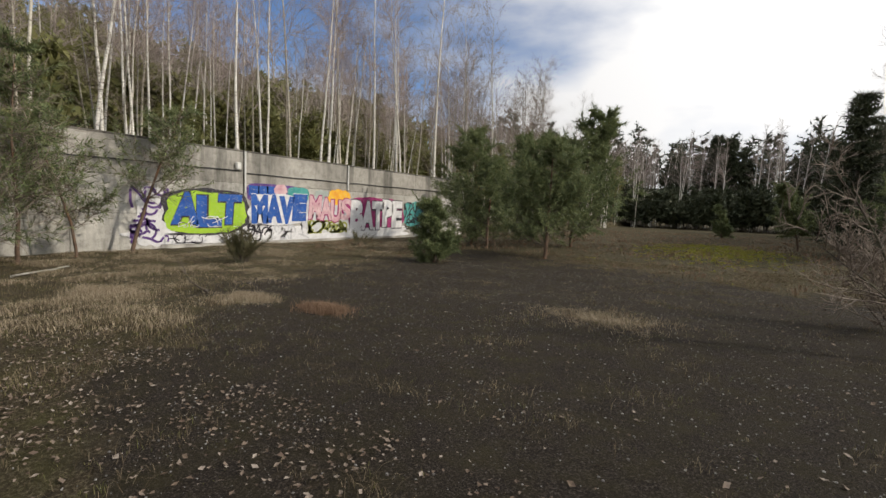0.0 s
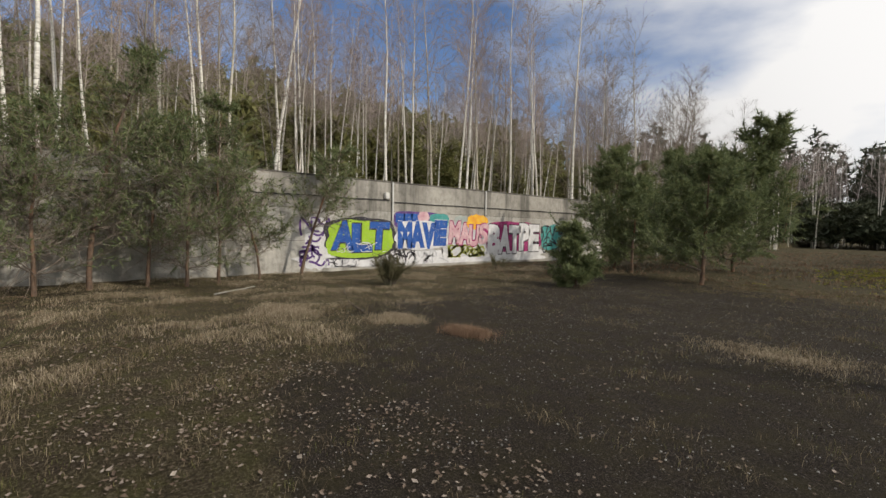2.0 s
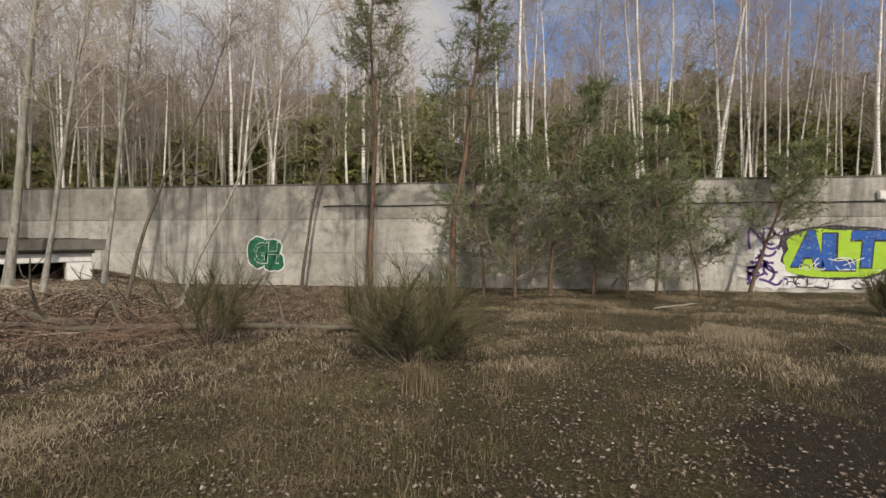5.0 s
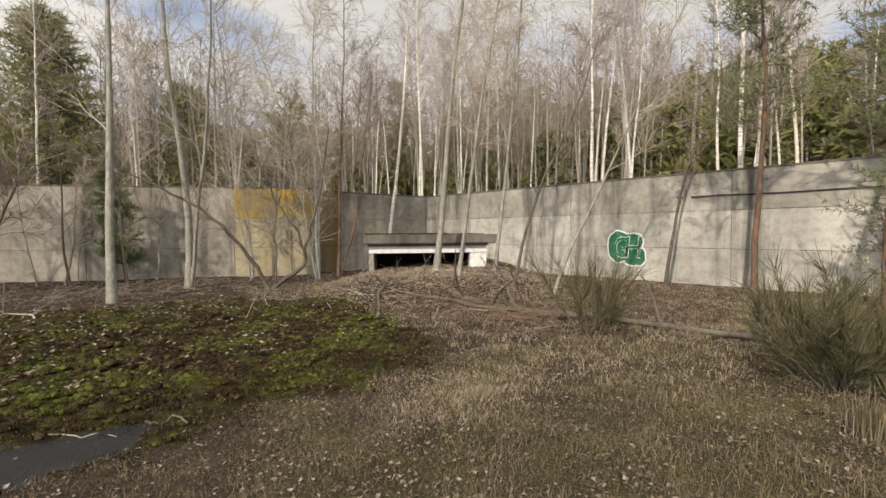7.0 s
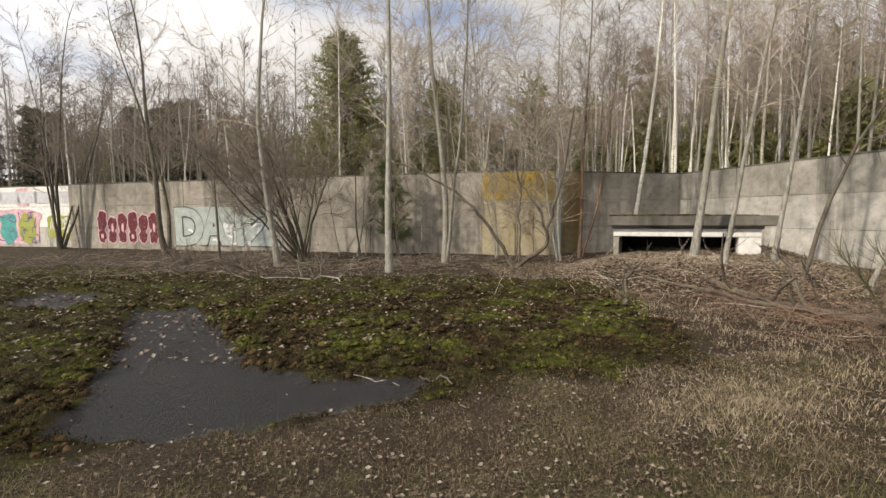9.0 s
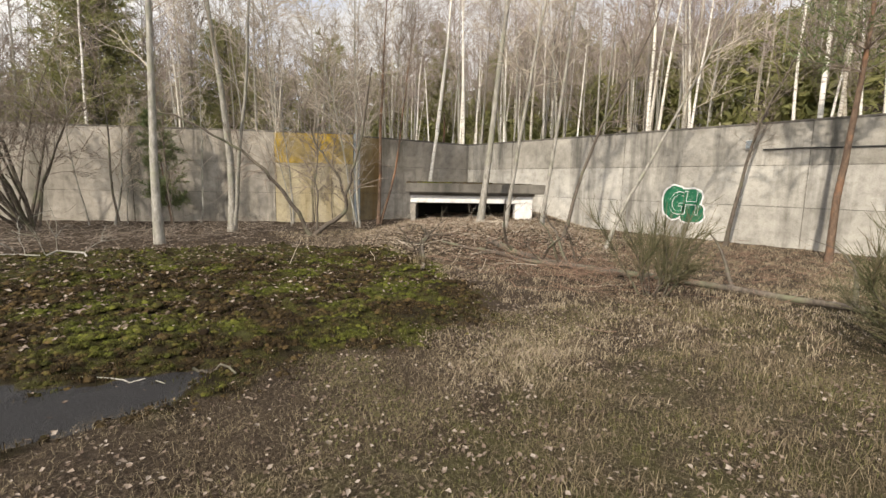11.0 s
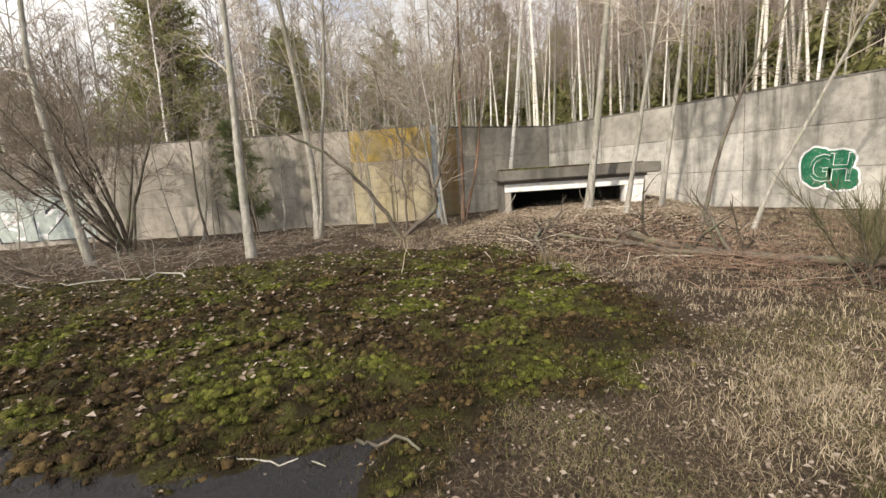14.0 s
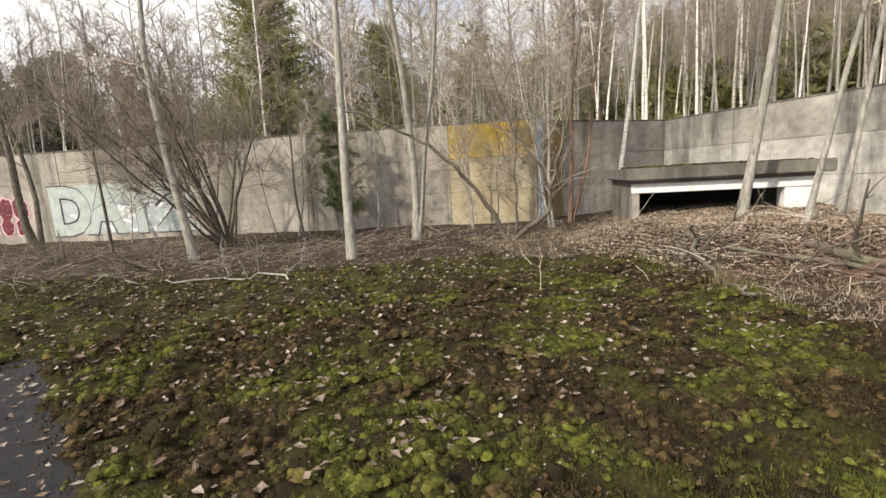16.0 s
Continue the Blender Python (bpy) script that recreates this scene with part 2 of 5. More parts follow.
def ground_material():
    m, nt, b = material("ground", 0.95, 0.15)
    big, mid = tex_noise(nt, 0.45, 5, 0.6), tex_noise(nt, 3.2, 6, 0.65)
    fine, tiny = tex_noise(nt, 42, 8, 0.78), tex_noise(nt, 75, 3, 0.7)
    soil = ramp(nt, fine, [(0.33, (0.018, 0.0125, 0.009)), (0.52, (0.055, 0.04, 0.027)), (0.70, (0.16, 0.125, 0.09))])
    gravel = ramp(nt, tiny, [(0.36, (0.015, 0.012, 0.010)), (0.54, (0.036, 0.028, 0.021)), (0.68, (0.12, 0.103, 0.086))])
    gravel = mix(nt, ramp(nt, mid, [(0.42, (0, 0, 0)), (0.68, (1, 1, 1))]), gravel, mix(nt, 0.55, gravel, (0.05, 0.043, 0.018)))
    grass = ramp(nt, fine, [(0.35, (0.014, 0.0105, 0.007)), (0.50, (0.056, 0.044, 0.025)), (0.66, (0.18, 0.15, 0.10))])
    grass = mix(nt, ramp(nt, mid, [(0.45, (0, 0, 0)), (0.65, (1, 1, 1))]), grass, mix(nt, 0.5, grass, (0.075, 0.075, 0.022)))
    moss = ramp(nt, fine, [(0.32, (0.018, 0.014, 0.007)), (0.50, (0.052, 0.05, 0.013)), (0.70, (0.12, 0.125, 0.026))])
    moss = mix(nt, ramp(nt, mid, [(0.44, (0, 0, 0)), (0.58, (1, 1, 1))]), moss, mix(nt, 0.85, moss, (0.025, 0.017, 0.010)))
    tar = ramp(nt, tiny, [(0.3, (0.022, 0.022, 0.024)), (0.7, (0.055, 0.054, 0.056))])

    def edge(name):
        a = attr(nt, name)
        s = math_node(nt, "ADD", a, math_node(nt, "MULTIPLY", math_node(nt, "SUBTRACT", mid, 0.30), 1.7))
        s = math_node(nt, "SUBTRACT", s, 0.34)
        return ramp(nt, s, [(0.38, (0, 0, 0)), (0.62, (1, 1, 1))])
    c = mix(nt, edge("grass"), soil, grass)
    c = mix(nt, edge("bare"), c, gravel)
    c = mix(nt, edge("moss"), c, moss)
    c = mix(nt, ramp(nt, attr(nt, "tar"), [(0.45, (0, 0, 0)), (0.55, (1, 1, 1))]), c, tar)
    c = mix(nt, 0.4, c, ramp(nt, big, [(0.3, (0.6, 0.58, 0.55)), (0.7, (1, 1, 1))]), "MULTIPLY")
    nt.links.new(c, b.inputs["Base Color"])
    rough = ramp(nt, attr(nt, "tar"), [(0.4, (0.95, 0.95, 0.95)), (0.6, (0.55, 0.55, 0.55))])
    nt.links.new(rough, b.inputs["Roughness"])
    bump(nt, b, fine, 0.9, 0.05)
    return m


GROUND = ground_material()

# ---- mesh helpers ----


def obj(name, verts, faces, mat, parent=None, label="", smooth=True):
    me = bpy.data.meshes.new(name)
    me.from_pydata(verts, [], faces)
    me.materials.append(mat)
    if smooth:
        me.polygons.foreach_set("use_smooth", [True] * len(me.polygons))
    ob = new(name, me)
    if parent is not None:
        ob.parent = parent
    if label:
        ob["label"] = label
    return ob


def part(name, bm, mat, parent=None, label=""):
    me = bpy.data.meshes.new(name)
    bm.to_mesh(me)
    bm.free()
    me.materials.append(mat)
    ob = new(name, me)
    if parent is not None:
        ob.parent = parent
    if label:
        ob["label"] = label
    return ob


def box_bm(x0, x1, y0, y1, z0, z1, bevel=0.0):
    bm = bmesh.new()
    bmesh.ops.create_cube(bm, size=1.0, matrix=Matrix.LocRotScale(((x0 + x1) / 2, (y0 + y1) / 2, (z0 + z1) / 2), None, (x1 - x0, y1 - y0, z1 - z0)))
    if bevel:
        bmesh.ops.bevel(bm, geom=bm.edges[:], offset=bevel, segments=2, affect="EDGES")
    return bm


def empty(name, m, label, category, group="", kind=""):
    ob = new(name)
    ob.matrix_world = m
    return tagged(ob, label, category, group, kind)


def tube(V, F, pts, rads, n=5):
    """A tapered tube along pts; sides n."""
    base = len(V)
    a = None
    for k, (p, r) in enumerate(zip(pts, rads)):
        d = (pts[min(k + 1, len(pts) - 1)] - pts[max(k - 1, 0)])
        if d.length < 1e-9:
            d = Vector((0, 0, 1))
        d.normalize()
        if a is None:
            a = d.orthogonal().normalized()
        a = (a - d * a.dot(d))
        if a.length < 1e-6:
            a = d.orthogonal()
        a.normalize()
        c = d.cross(a)
        for s in range(n):
            t = 2 * math.pi * s / n
            V.append(p + (a * math.cos(t) + c * math.sin(t)) * r)
    for k in range(len(pts) - 1):
        for s in range(n):
            i, j = base + k * n + s, base + k * n + (s + 1) % n
            F.append((i, j, j + n, i + n))


def wander(rng, p, d, length, n, wob, up=0.0):
    pts = [p.copy()]
    d = d.normalized()
    for _ in range(n):
        d = (d + Vector((rng.gauss(0, wob), rng.gauss(0, wob), rng.gauss(0, wob) + up))).normalized()
        p = p + d * (length / n)
        pts.append(p.copy())
    return pts


def bend(rng, d, angle):
    """d turned by angle degrees in a random plane."""
    q = d.orthogonal().normalized()
    q.rotate(Matrix.Rotation(rng.uniform(0, 2 * math.pi), 3, d))
    return (d * math.cos(radians(angle)) + q * math.sin(radians(angle))).normalized()


def bare_tree(rng, height, radius, lean=(0, 0), first=0.3, limbs=22, twigs=9, droop=0.0, wob=0.05, spread=1.0, fork=0, sides=8, fine=2, thick=1.0, segs=5, splay=1.0):
    """Trunk and bare crown of a leafless tree: (trunk verts, faces), (crown verts, faces)."""
    TV, TF, CV, CF = [], [], [], []
    d0 = Vector((lean[0], lean[1], 1)).normalized()
    stems = [(wander(rng, Vector((0, 0, -0.1)), d0, height, 12, wob, 0.03), radius)]
    for _ in range(fork):
        d = bend(rng, d0, rng.uniform(8, 24) * splay)
        stems.append((wander(rng, Vector((rng.uniform(-.1, .1), rng.uniform(-.1, .1), -0.1)), d, height * rng.uniform(.7, .95), 12, wob, 0.02), radius * rng.uniform(.55, .85)))
    for pts, r in stems:
        m = len(pts)
        rads = [r * (1.25 if k == 0 else 1.0) * (1 - 0.88 * (k / (m - 1)) ** 0.9) for k in range(m)]
        tube(TV, TF, pts, rads, sides)
        for b in range(limbs):
            f = first + (1 - first) * ((b + rng.random()) / limbs) ** 0.85
            k = min(int(f * (m - 1)), m - 2)
            u = f * (m - 1) - k
            p = pts[k].lerp(pts[k + 1], u)
            d = bend(rng, (pts[k + 1] - pts[k]).normalized(), rng.uniform(32, 62) * spread)
            ln = height * rng.uniform(0.13, 0.31) * (1.15 - 0.75 * f)
            bp = wander(rng, p, d, ln, segs, 0.13, 0.05 - droop)
            br = max(0.25 * rads[k], 0.009 * thick)
            tube(CV, CF, bp, [br * (1 - 0.75 * q / segs) for q in range(segs + 1)], 3)
            for _ in range(twigs):
                g = rng.uniform(0.2, 1.0) * (segs - 0.01)
                kk = int(g)
                q = bp[kk].lerp(bp[kk + 1], g - kk)
                td = bend(rng, (bp[kk + 1] - bp[kk]).normalized(), rng.uniform(20, 55))
                tl = ln * rng.uniform(0.25, 0.6)
                tp = wander(rng, q, td, tl, 2, 0.16, -droop)
                tr = max(br * 0.34, 0.0052 * thick)
                tube(CV, CF, tp, [tr, tr * .8, tr * .4], 3)
                for _ in range(fine):
                    h = rng.randint(0, 1)
                    fd = bend(rng, (tp[h + 1] - tp[h]).normalized(), rng.uniform(20, 50))
                    fp = wander(rng, tp[h].lerp(tp[h + 1], rng.random()), fd, tl * rng.uniform(.4, .8), 1, 0.2, -droop * 1.5)
                    tube(CV, CF, fp, [tr * .7, tr * .35], 3)
    return (TV, TF), (CV, CF)


def needles(rng, V, F, p, d, size, count=12, width=0.012):
    """A spray of thin needles around p, pointing along d."""
    for _ in range(count):
        q = bend(rng, d, rng.uniform(15, 85))
        s = q.orthogonal().normalized() * width
        s.rotate(Matrix.Rotation(rng.uniform(0, 6.28), 3, q))
        o = p + d * rng.uniform(-0.8, 0.8) * size
        i = len(V)
        V.extend((o - s, o + s, o + q * size * rng.uniform(0.6, 1.1)))
        F.append((i, i + 1, i + 2))


def pine(rng, height, radius, first=0.12, whorls=9, reach=0.38, sprays=7, size=0.16, lean=(0, 0), dens=12, width=0.011, top=1.0, up=0.10, dead=0):
    """A pine: trunk, limbs and needle sprays."""
    TV, TF, CV, CF, NV, NF = [], [], [], [], [], []
    pts = wander(rng, Vector((0, 0, -0.1)), Vector((lean[0], lean[1], 1)), height, 12, 0.05, 0.03)
    rads = [radius * (1 - 0.9 * k / 12) for k in range(13)]
    tube(TV, TF, pts, rads, 8)
    for w in range(whorls):
        f = first + (1 - first) * (w + rng.uniform(0, .6)) / whorls
        f = min(f, 0.985)
        k = min(int(f * 12), 11)
        p = pts[k].lerp(pts[k + 1], f * 12 - k)
        for b in range(rng.randint(4, 6)):
            az = rng.uniform(0, 6.28)
            d = Vector((math.cos(az), math.sin(az), rng.uniform(0.0, 0.45)))
            ln = height * reach * (1.05 - f) ** 0.7 * rng.uniform(0.55, 1.1) * top
            bp = wander(rng, p, d, ln, 6, 0.12, up)
            br = max(rads[k] * 0.28, 0.006)
            tube(CV, CF, bp, [br * (1 - 0.8 * q / 6) for q in range(7)], 4)
            for _ in range(dead):
                kk = rng.randint(0, 5)
                tp = wander(rng, bp[kk], bend(rng, (bp[kk + 1] - bp[kk]).normalized(), rng.uniform(25, 65)), ln * rng.uniform(.2, .5), 2, 0.2)
                tube(CV, CF, tp, [0.0055, 0.0045, 0.002], 3)
            for s in range(sprays):
                g = (0.18 + 0.82 * (s + rng.random()) / sprays) * 5.99
                kk = min(int(g), 5)
                q = bp[kk].lerp(bp[kk + 1], g - kk)
                sd = bend(rng, (bp[kk + 1] - bp[kk]).normalized(), rng.uniform(15, 60))
                sp = wander(rng, q, sd, ln * 0.30, 2, 0.15, 0.10)
                tube(CV, CF, sp, [0.006, 0.005, 0.003], 3)
                for e in (0.35, 0.7, 1.0):
                    needles(rng, NV, NF, q.lerp(sp[2], e), sd, size, dens, width)
    return (TV, TF), (CV, CF), (NV, NF)


def conifer(rng, height, layers=28, reach=0.17, dens=11, size=0.55, width=0.045):
    """A tall dense spruce or cypress-like tree."""
    TV, TF, NV, NF = [], [], [], []
    pts = [Vector((0, 0, height * k / 8 - 0.1)) for k in range(9)]
    tube(TV, TF, pts, [0.02 * height * (1 - 0.9 * k / 8) * 0.8 for k in range(9)], 7)
    for l in range(layers):
        f = 0.06 + 0.94 * l / layers
        for b in range(11):
            az = rng.uniform(0, 6.28)
            ln = height * reach * (1.03 - f) ** 0.6 * rng.uniform(0.6, 1.1)
            d = Vector((math.cos(az), math.sin(az), rng.uniform(-0.1, 0.5)))
            bp = wander(rng, Vector((0, 0, f * height)), d, ln, 3, 0.1, 0.06)
            tube(TV, TF, bp, [0.03, 0.02, 0.012, 0.006], 3)
            for e in (0.4, 0.7, 1.0):
                needles(rng, NV, NF, bp[0].lerp(bp[3], e), d.normalized(), size, dens, width)
    return (TV, TF), (NV, NF)


def tree_thing(name, label, m, trunk, crown, mats, group="", extra=None):
    e = empty(name, m, label, "tree", group)
    obj("trunk", *trunk, mats[0], e)
    obj("limbwork" if extra else "crown", *crown, mats[1], e)["kind"] = "stuff"
    if extra:
        obj("foliage", *extra, mats[2], e, smooth=False)["kind"] = "stuff"
    return e


# ---- the ground ----


def seg_dist(x, y, ax, ay, bx, by):
    dx, dy = bx - ax, by - ay
    t = min(1, max(0, ((x - ax) * dx + (y - ay) * dy) / (dx * dx + dy * dy)))
    return math.hypot(x - ax - t * dx, y - ay - t * dy)


def smooth01(a, b, v):
    t = min(1, max(0, (v - a) / (b - a)))
    return t * t * (3 - 2 * t)


def n2(x, y, s, o=0.0):
    return noise.noise((x * s + o, y * s - o, o))


def mound(x, y):
    return 0.47 * smooth01(3.7, 1.2, seg_dist(x, y, -8.3, -9.7, -13.0, -14.0))


def inside(poly, x, y):
    """Signed distance to a polygon, positive inside."""
    best, c = 1e9, False
    for k in range(len(poly)):
        (ax, ay), (bx, by) = poly[k - 1], poly[k]
        best = min(best, seg_dist(x, y, ax, ay, bx, by))
        if (ay > y) != (by > y) and x < (bx - ax) * (y - ay) / (by - ay) + ax:
            c = not c
    return best if c else -best


POOL = [(1.85, -4.4), (1.95, -5.3), (2.3, -6.9), (2.9, -9.3), (2.0, -9.3), (1.2, -7.2), (0.72, -5.85), (0.05, -5.2), (-0.55, -5.0), (-1.15, -4.85), (-0.7, -4.4), (0.2, -4.25), (1.1, -4.2)]
POOL_FAR = [(5.4, -10.3), (5.4, -11.9), (4.1, -11.3), (4.0, -9.7)]
MOSS_AREA = [(-1.8, -4.5), (-2.7, -4.45), (-4.0, -4.9), (-4.8, -6.5), (-5.4, -8.6), (-4.8, -10.8), (-2.0, -12.1), (0.8, -12.8), (6.0, -16.5), (15.0, -22.0), (20.0, -20.0), (12.0, -9.0), (6.0, -5.0), (2.2, -4.0), (0.2, -4.3)]


def zones(x, y):
    """How much moss, bare gravel, grass and tarmac there is at a place."""
    w = n2(x, y, 0.9, 3.1) * 0.5 + n2(x, y, 2.7, 7.7) * 0.25
    tar = max(inside(POOL, x, y), inside(POOL_FAR, x, y)) + 0.25 * n2(x, y, 4.0, 1.3) * 0.4
    tar = smooth01(-0.06, 0.06, tar)
    moss = smooth01(-0.35, 0.35, inside(MOSS_AREA, x, y) + w)
    moss = max(moss, smooth01(3.6, 1.6, math.hypot((x + 1.2) * 0.8, (y - 23.5) * 0.45) + w))
    edge = -3.0 - 0.95 * (y - 0.4) if y < 6 else -7.6 - 0.15 * (y - 6)
    bare = smooth01(-1.8, 1.6, x - edge + 1.6 * w) * smooth01(-0.2, 1.0, y + 0.25 * x + w) * smooth01(14.5, 11.0, y + 0.35 * x + 2.5 * w) * smooth01(9.5, 5.0, x - 0.15 * y + 2 * w)
    patch = smooth01(0.05, 0.5, n2(x, y * 1.6, 0.9, 9.2) + 0.5 * n2(x, y, 3.1, 4.4))
    bare *= 1 - 0.35 * patch
    grass = smooth01(-3.9, -2.6, y + w) * 0.72 + 0.28 * smooth01(0.0, 2.0, y)
    return moss * (1 - tar), bare, grass, tar


def height_at(x, y, z=None):
    moss, bare, grass, tar = z or zones(x, y)
    h = mound(x, y) + 0.05 * n2(x, y, 0.35, 2.0) + (1 - 0.8 * bare) * 0.035 * n2(x, y, 1.7, 4.0)
    h += moss * (0.03 + 0.11 * max(0, n2(x, y, 2.3, 6.0)) + 0.08 * n2(x, y, 5.0, 8.0))
    h = h * (1 - tar) - 0.03 * tar
    if x < -14.6:
        h += 0.5 * smooth01(-14.6, -15.2, x) + 0.10 * min(-14.6 - x, 100) + 0.22 * min(max(-32 - x, 0), 50)
    return h


def axis_steps(lo, hi, step, far):
    out = list(np.arange(lo, hi, step))
    s, v = step, lo
    left = []
    while v > -far:
        s *= 1.22
        v -= s
        left.append(v)
    s, v, right = step, out[-1], []
    while v < far:
        s *= 1.22
        v += s
        right.append(v)
    return left[::-1] + out + right


def build_ground():
    xs, ys = axis_steps(-15.0, 8.0, 0.11, 600), axis_steps(-15.0, 13.0, 0.11, 600)
    V, Z = [], []
    for y in ys:
        for x in xs:
            z = zones(x, y)
            Z.append(z)
            V.append((x, y, height_at(x, y, z)))
    n = len(xs)
    F = [(j * n + i, j * n + i + 1, (j + 1) * n + i + 1, (j + 1) * n + i) for j in range(len(ys) - 1) for i in range(n - 1)]
    g = obj("ground", V, F, GROUND)
    for k, name in enumerate(("moss", "bare", "grass", "tar")):
        a = g.data.attributes.new(name, "FLOAT", "POINT")
        a.data.foreach_set("value", [z[k] for z in Z])
    return tagged(g, "dark gravelly clearing floor with dry grass, moss and wet tarmac", "ground", kind="structure")


build_ground()

# ---- concrete walls ----
WALL_X, WALL_H = -14.4, 3.1
SO, SD = Vector((-8.4, -16.4, 0)), Vector((0.866, -0.5, 0))
ROW_Z = [-0.35, 1.02, 2.06, WALL_H]


def panel_wall(name, m, length, label, panel_w, mats, start=0.0):
    """A wall of stacked concrete panels with open joints; local x runs along it, its face at local y = 0, its body behind (y > 0)."""
    w = empty(name, m, label, "wall", kind="structure")
    part("core", box_bm(0, length, 0.03, 0.34, -0.4, WALL_H - 0.02), CONC_D, w)
    cols = [0.0] + [s for s in np.arange(start, length - 0.3, panel_w) if s > 0.25] + [length]
    for c in range(len(cols) - 1):
        for r in range(3):
            x0, x1 = cols[c] + 0.007, cols[c + 1] - 0.007
            bm = box_bm(x0, x1, 0.0 + 0.004 * ((c * 7 + r * 3) % 3), 0.06, ROW_Z[r] + 0.005, ROW_Z[r + 1] - 0.005, 0.006)
            part("panel", bm, mats(c, r), w)
        part("coping", box_bm(cols[c] + 0.006, cols[c + 1] - 0.006, -0.004, 0.36, WALL_H - 0.009, WALL_H + 0.055, 0.02), COPING, w)
    return w


# local +x of the west wall runs north, its face looks east
west = panel_wall("wall_west", Matrix.Translation((WALL_X, -17.3, 0)) @ pose(0, 0, 0, 0, 0, 90), 42.0, "tall pale grey concrete panel wall with graffiti and dark streaks", 4.9, lambda c, r: CONC_T if r == 2 else CONC_W, 2.9)
south = panel_wall("wall_south", Matrix.Translation(SO) @ pose(0, 0, 0, 0, 0, -30) @ pose(23.4, 0, 0, 0, 0, 180), 23.4, "grey concrete panel wall stained ochre at its end", 4.6,
                   lambda c, r: (CONC_YS if r == 2 else CONC_Y) if c == 5 else CONC_S, 2.3)
part("post", box_bm(23.41, 23.62, -0.03, 0.30, -0.3, WALL_H + 0.03, 0.015), METAL, south, "grey-blue steel end post")
far_south = panel_wall("wall_south_far", Matrix.Translation(SO) @ pose(0, 0, 0, 0, 0, -30) @ pose(50.0, -0.35, 0, 0, 0, 180), 26.9, "whitewashed concrete panel wall covered with faded graffiti", 4.6,
                       lambda c, r: WHITEWASH if r > 0 else CONC_W, 2.2)
part("pier", box_bm(26.92, 27.5, 0.02, 0.34, -0.3, WALL_H, 0.02), CONC_D, far_south)
corner = panel_wall("wall_corner", Matrix.Translation((-8.55, -17.05, 0)) @ pose(0, 0, 0, 0, 0, 180), 5.85, "dark weathered concrete panel wall in the corner", 4.6, lambda c, r: CONC_O if c == 0 else CONC_S, 1.3)


# ---- graffiti ----
def paint(name, colours, scale=3.0):
    m = plain(name, colours, scale, 0.75, 0.25, bumpy=0.1)
    nt = m.node_tree
    b = nt.nodes["Principled BSDF"]
    c = b.inputs["Base Color"].links[0].from_socket
    worn = ramp(nt, tex_noise(nt, 13, 6, 0.75), [(0.56, (0, 0, 0)), (0.68, (0.75, 0.75, 0.75))])
    nt.links.new(mix(nt, worn, c, (0.42, 0.405, 0.375)), b.inputs["Base Color"])
    return m


P_BLUE = paint("blue_spray_paint", [(0.02, 0.07, 0.28), (0.03, 0.12, 0.42)])
P_GREEN = paint("lime_spray_paint", [(0.27, 0.46, 0.03), (0.38, 0.58, 0.05)])
P_DGREEN = paint("green_spray_paint", [(0.008, 0.09, 0.045), (0.015, 0.15, 0.075)])
P_WHITE = paint("white_spray_paint", [(0.58, 0.57, 0.57), (0.78, 0.78, 0.78)], 4)
P_SILVER = paint("silver_spray_paint", [(0.42, 0.42, 0.43), (0.62, 0.62, 0.63)], 4)
P_BLACK = paint("black_spray_paint", [(0.025, 0.022, 0.03), (0.06, 0.055, 0.065)])
P_PURPLE = paint("purple_spray_paint", [(0.07, 0.03, 0.14), (0.16, 0.08, 0.28)])
P_PINK = paint("pink_spray_paint", [(0.50, 0.25, 0.29), (0.72, 0.52, 0.53)])
P_MAGENTA = paint("magenta_spray_paint", [(0.22, 0.02, 0.10), (0.40, 0.05, 0.17)])
P_ORANGE = paint("orange_spray_paint", [(0.75, 0.25, 0.03), (0.85, 0.55, 0.06)])
P_TEAL = paint("teal_spray_paint", [(0.04, 0.25, 0.24), (0.10, 0.38, 0.34)])
P_RED = paint("dark_red_spray_paint", [(0.08, 0.012, 0.02), (0.15, 0.028, 0.04)])
P_MINT = paint("pale_mint_spray_paint", [(0.27, 0.31, 0.29), (0.44, 0.49, 0.455)])
P_OLIVE = paint("olive_spray_paint", [(0.25, 0.27, 0.05), (0.36, 0.38, 0.10)])
WEST_M = Matrix(((0, 0, 1, WALL_X), (1, 0, 0, 0), (0, 1, 0, 0), (0, 0, 0, 1)))
SOUTH_M = Matrix(((-0.866, 0, 0.5, SO.x), (0.5, 0, 0.866, SO.y), (0, 1, 0, 0), (0, 0, 0, 1)))
FAR_M = Matrix.Translation((-0.175, -0.303, 0)) @ SOUTH_M


def mural(wall, m, label):
    e = new("graffiti")
    e.parent = wall
    e.matrix_parent_inverse = wall.matrix_world.inverted()
    e.matrix_basis = m
    e["label"] = label
    return e


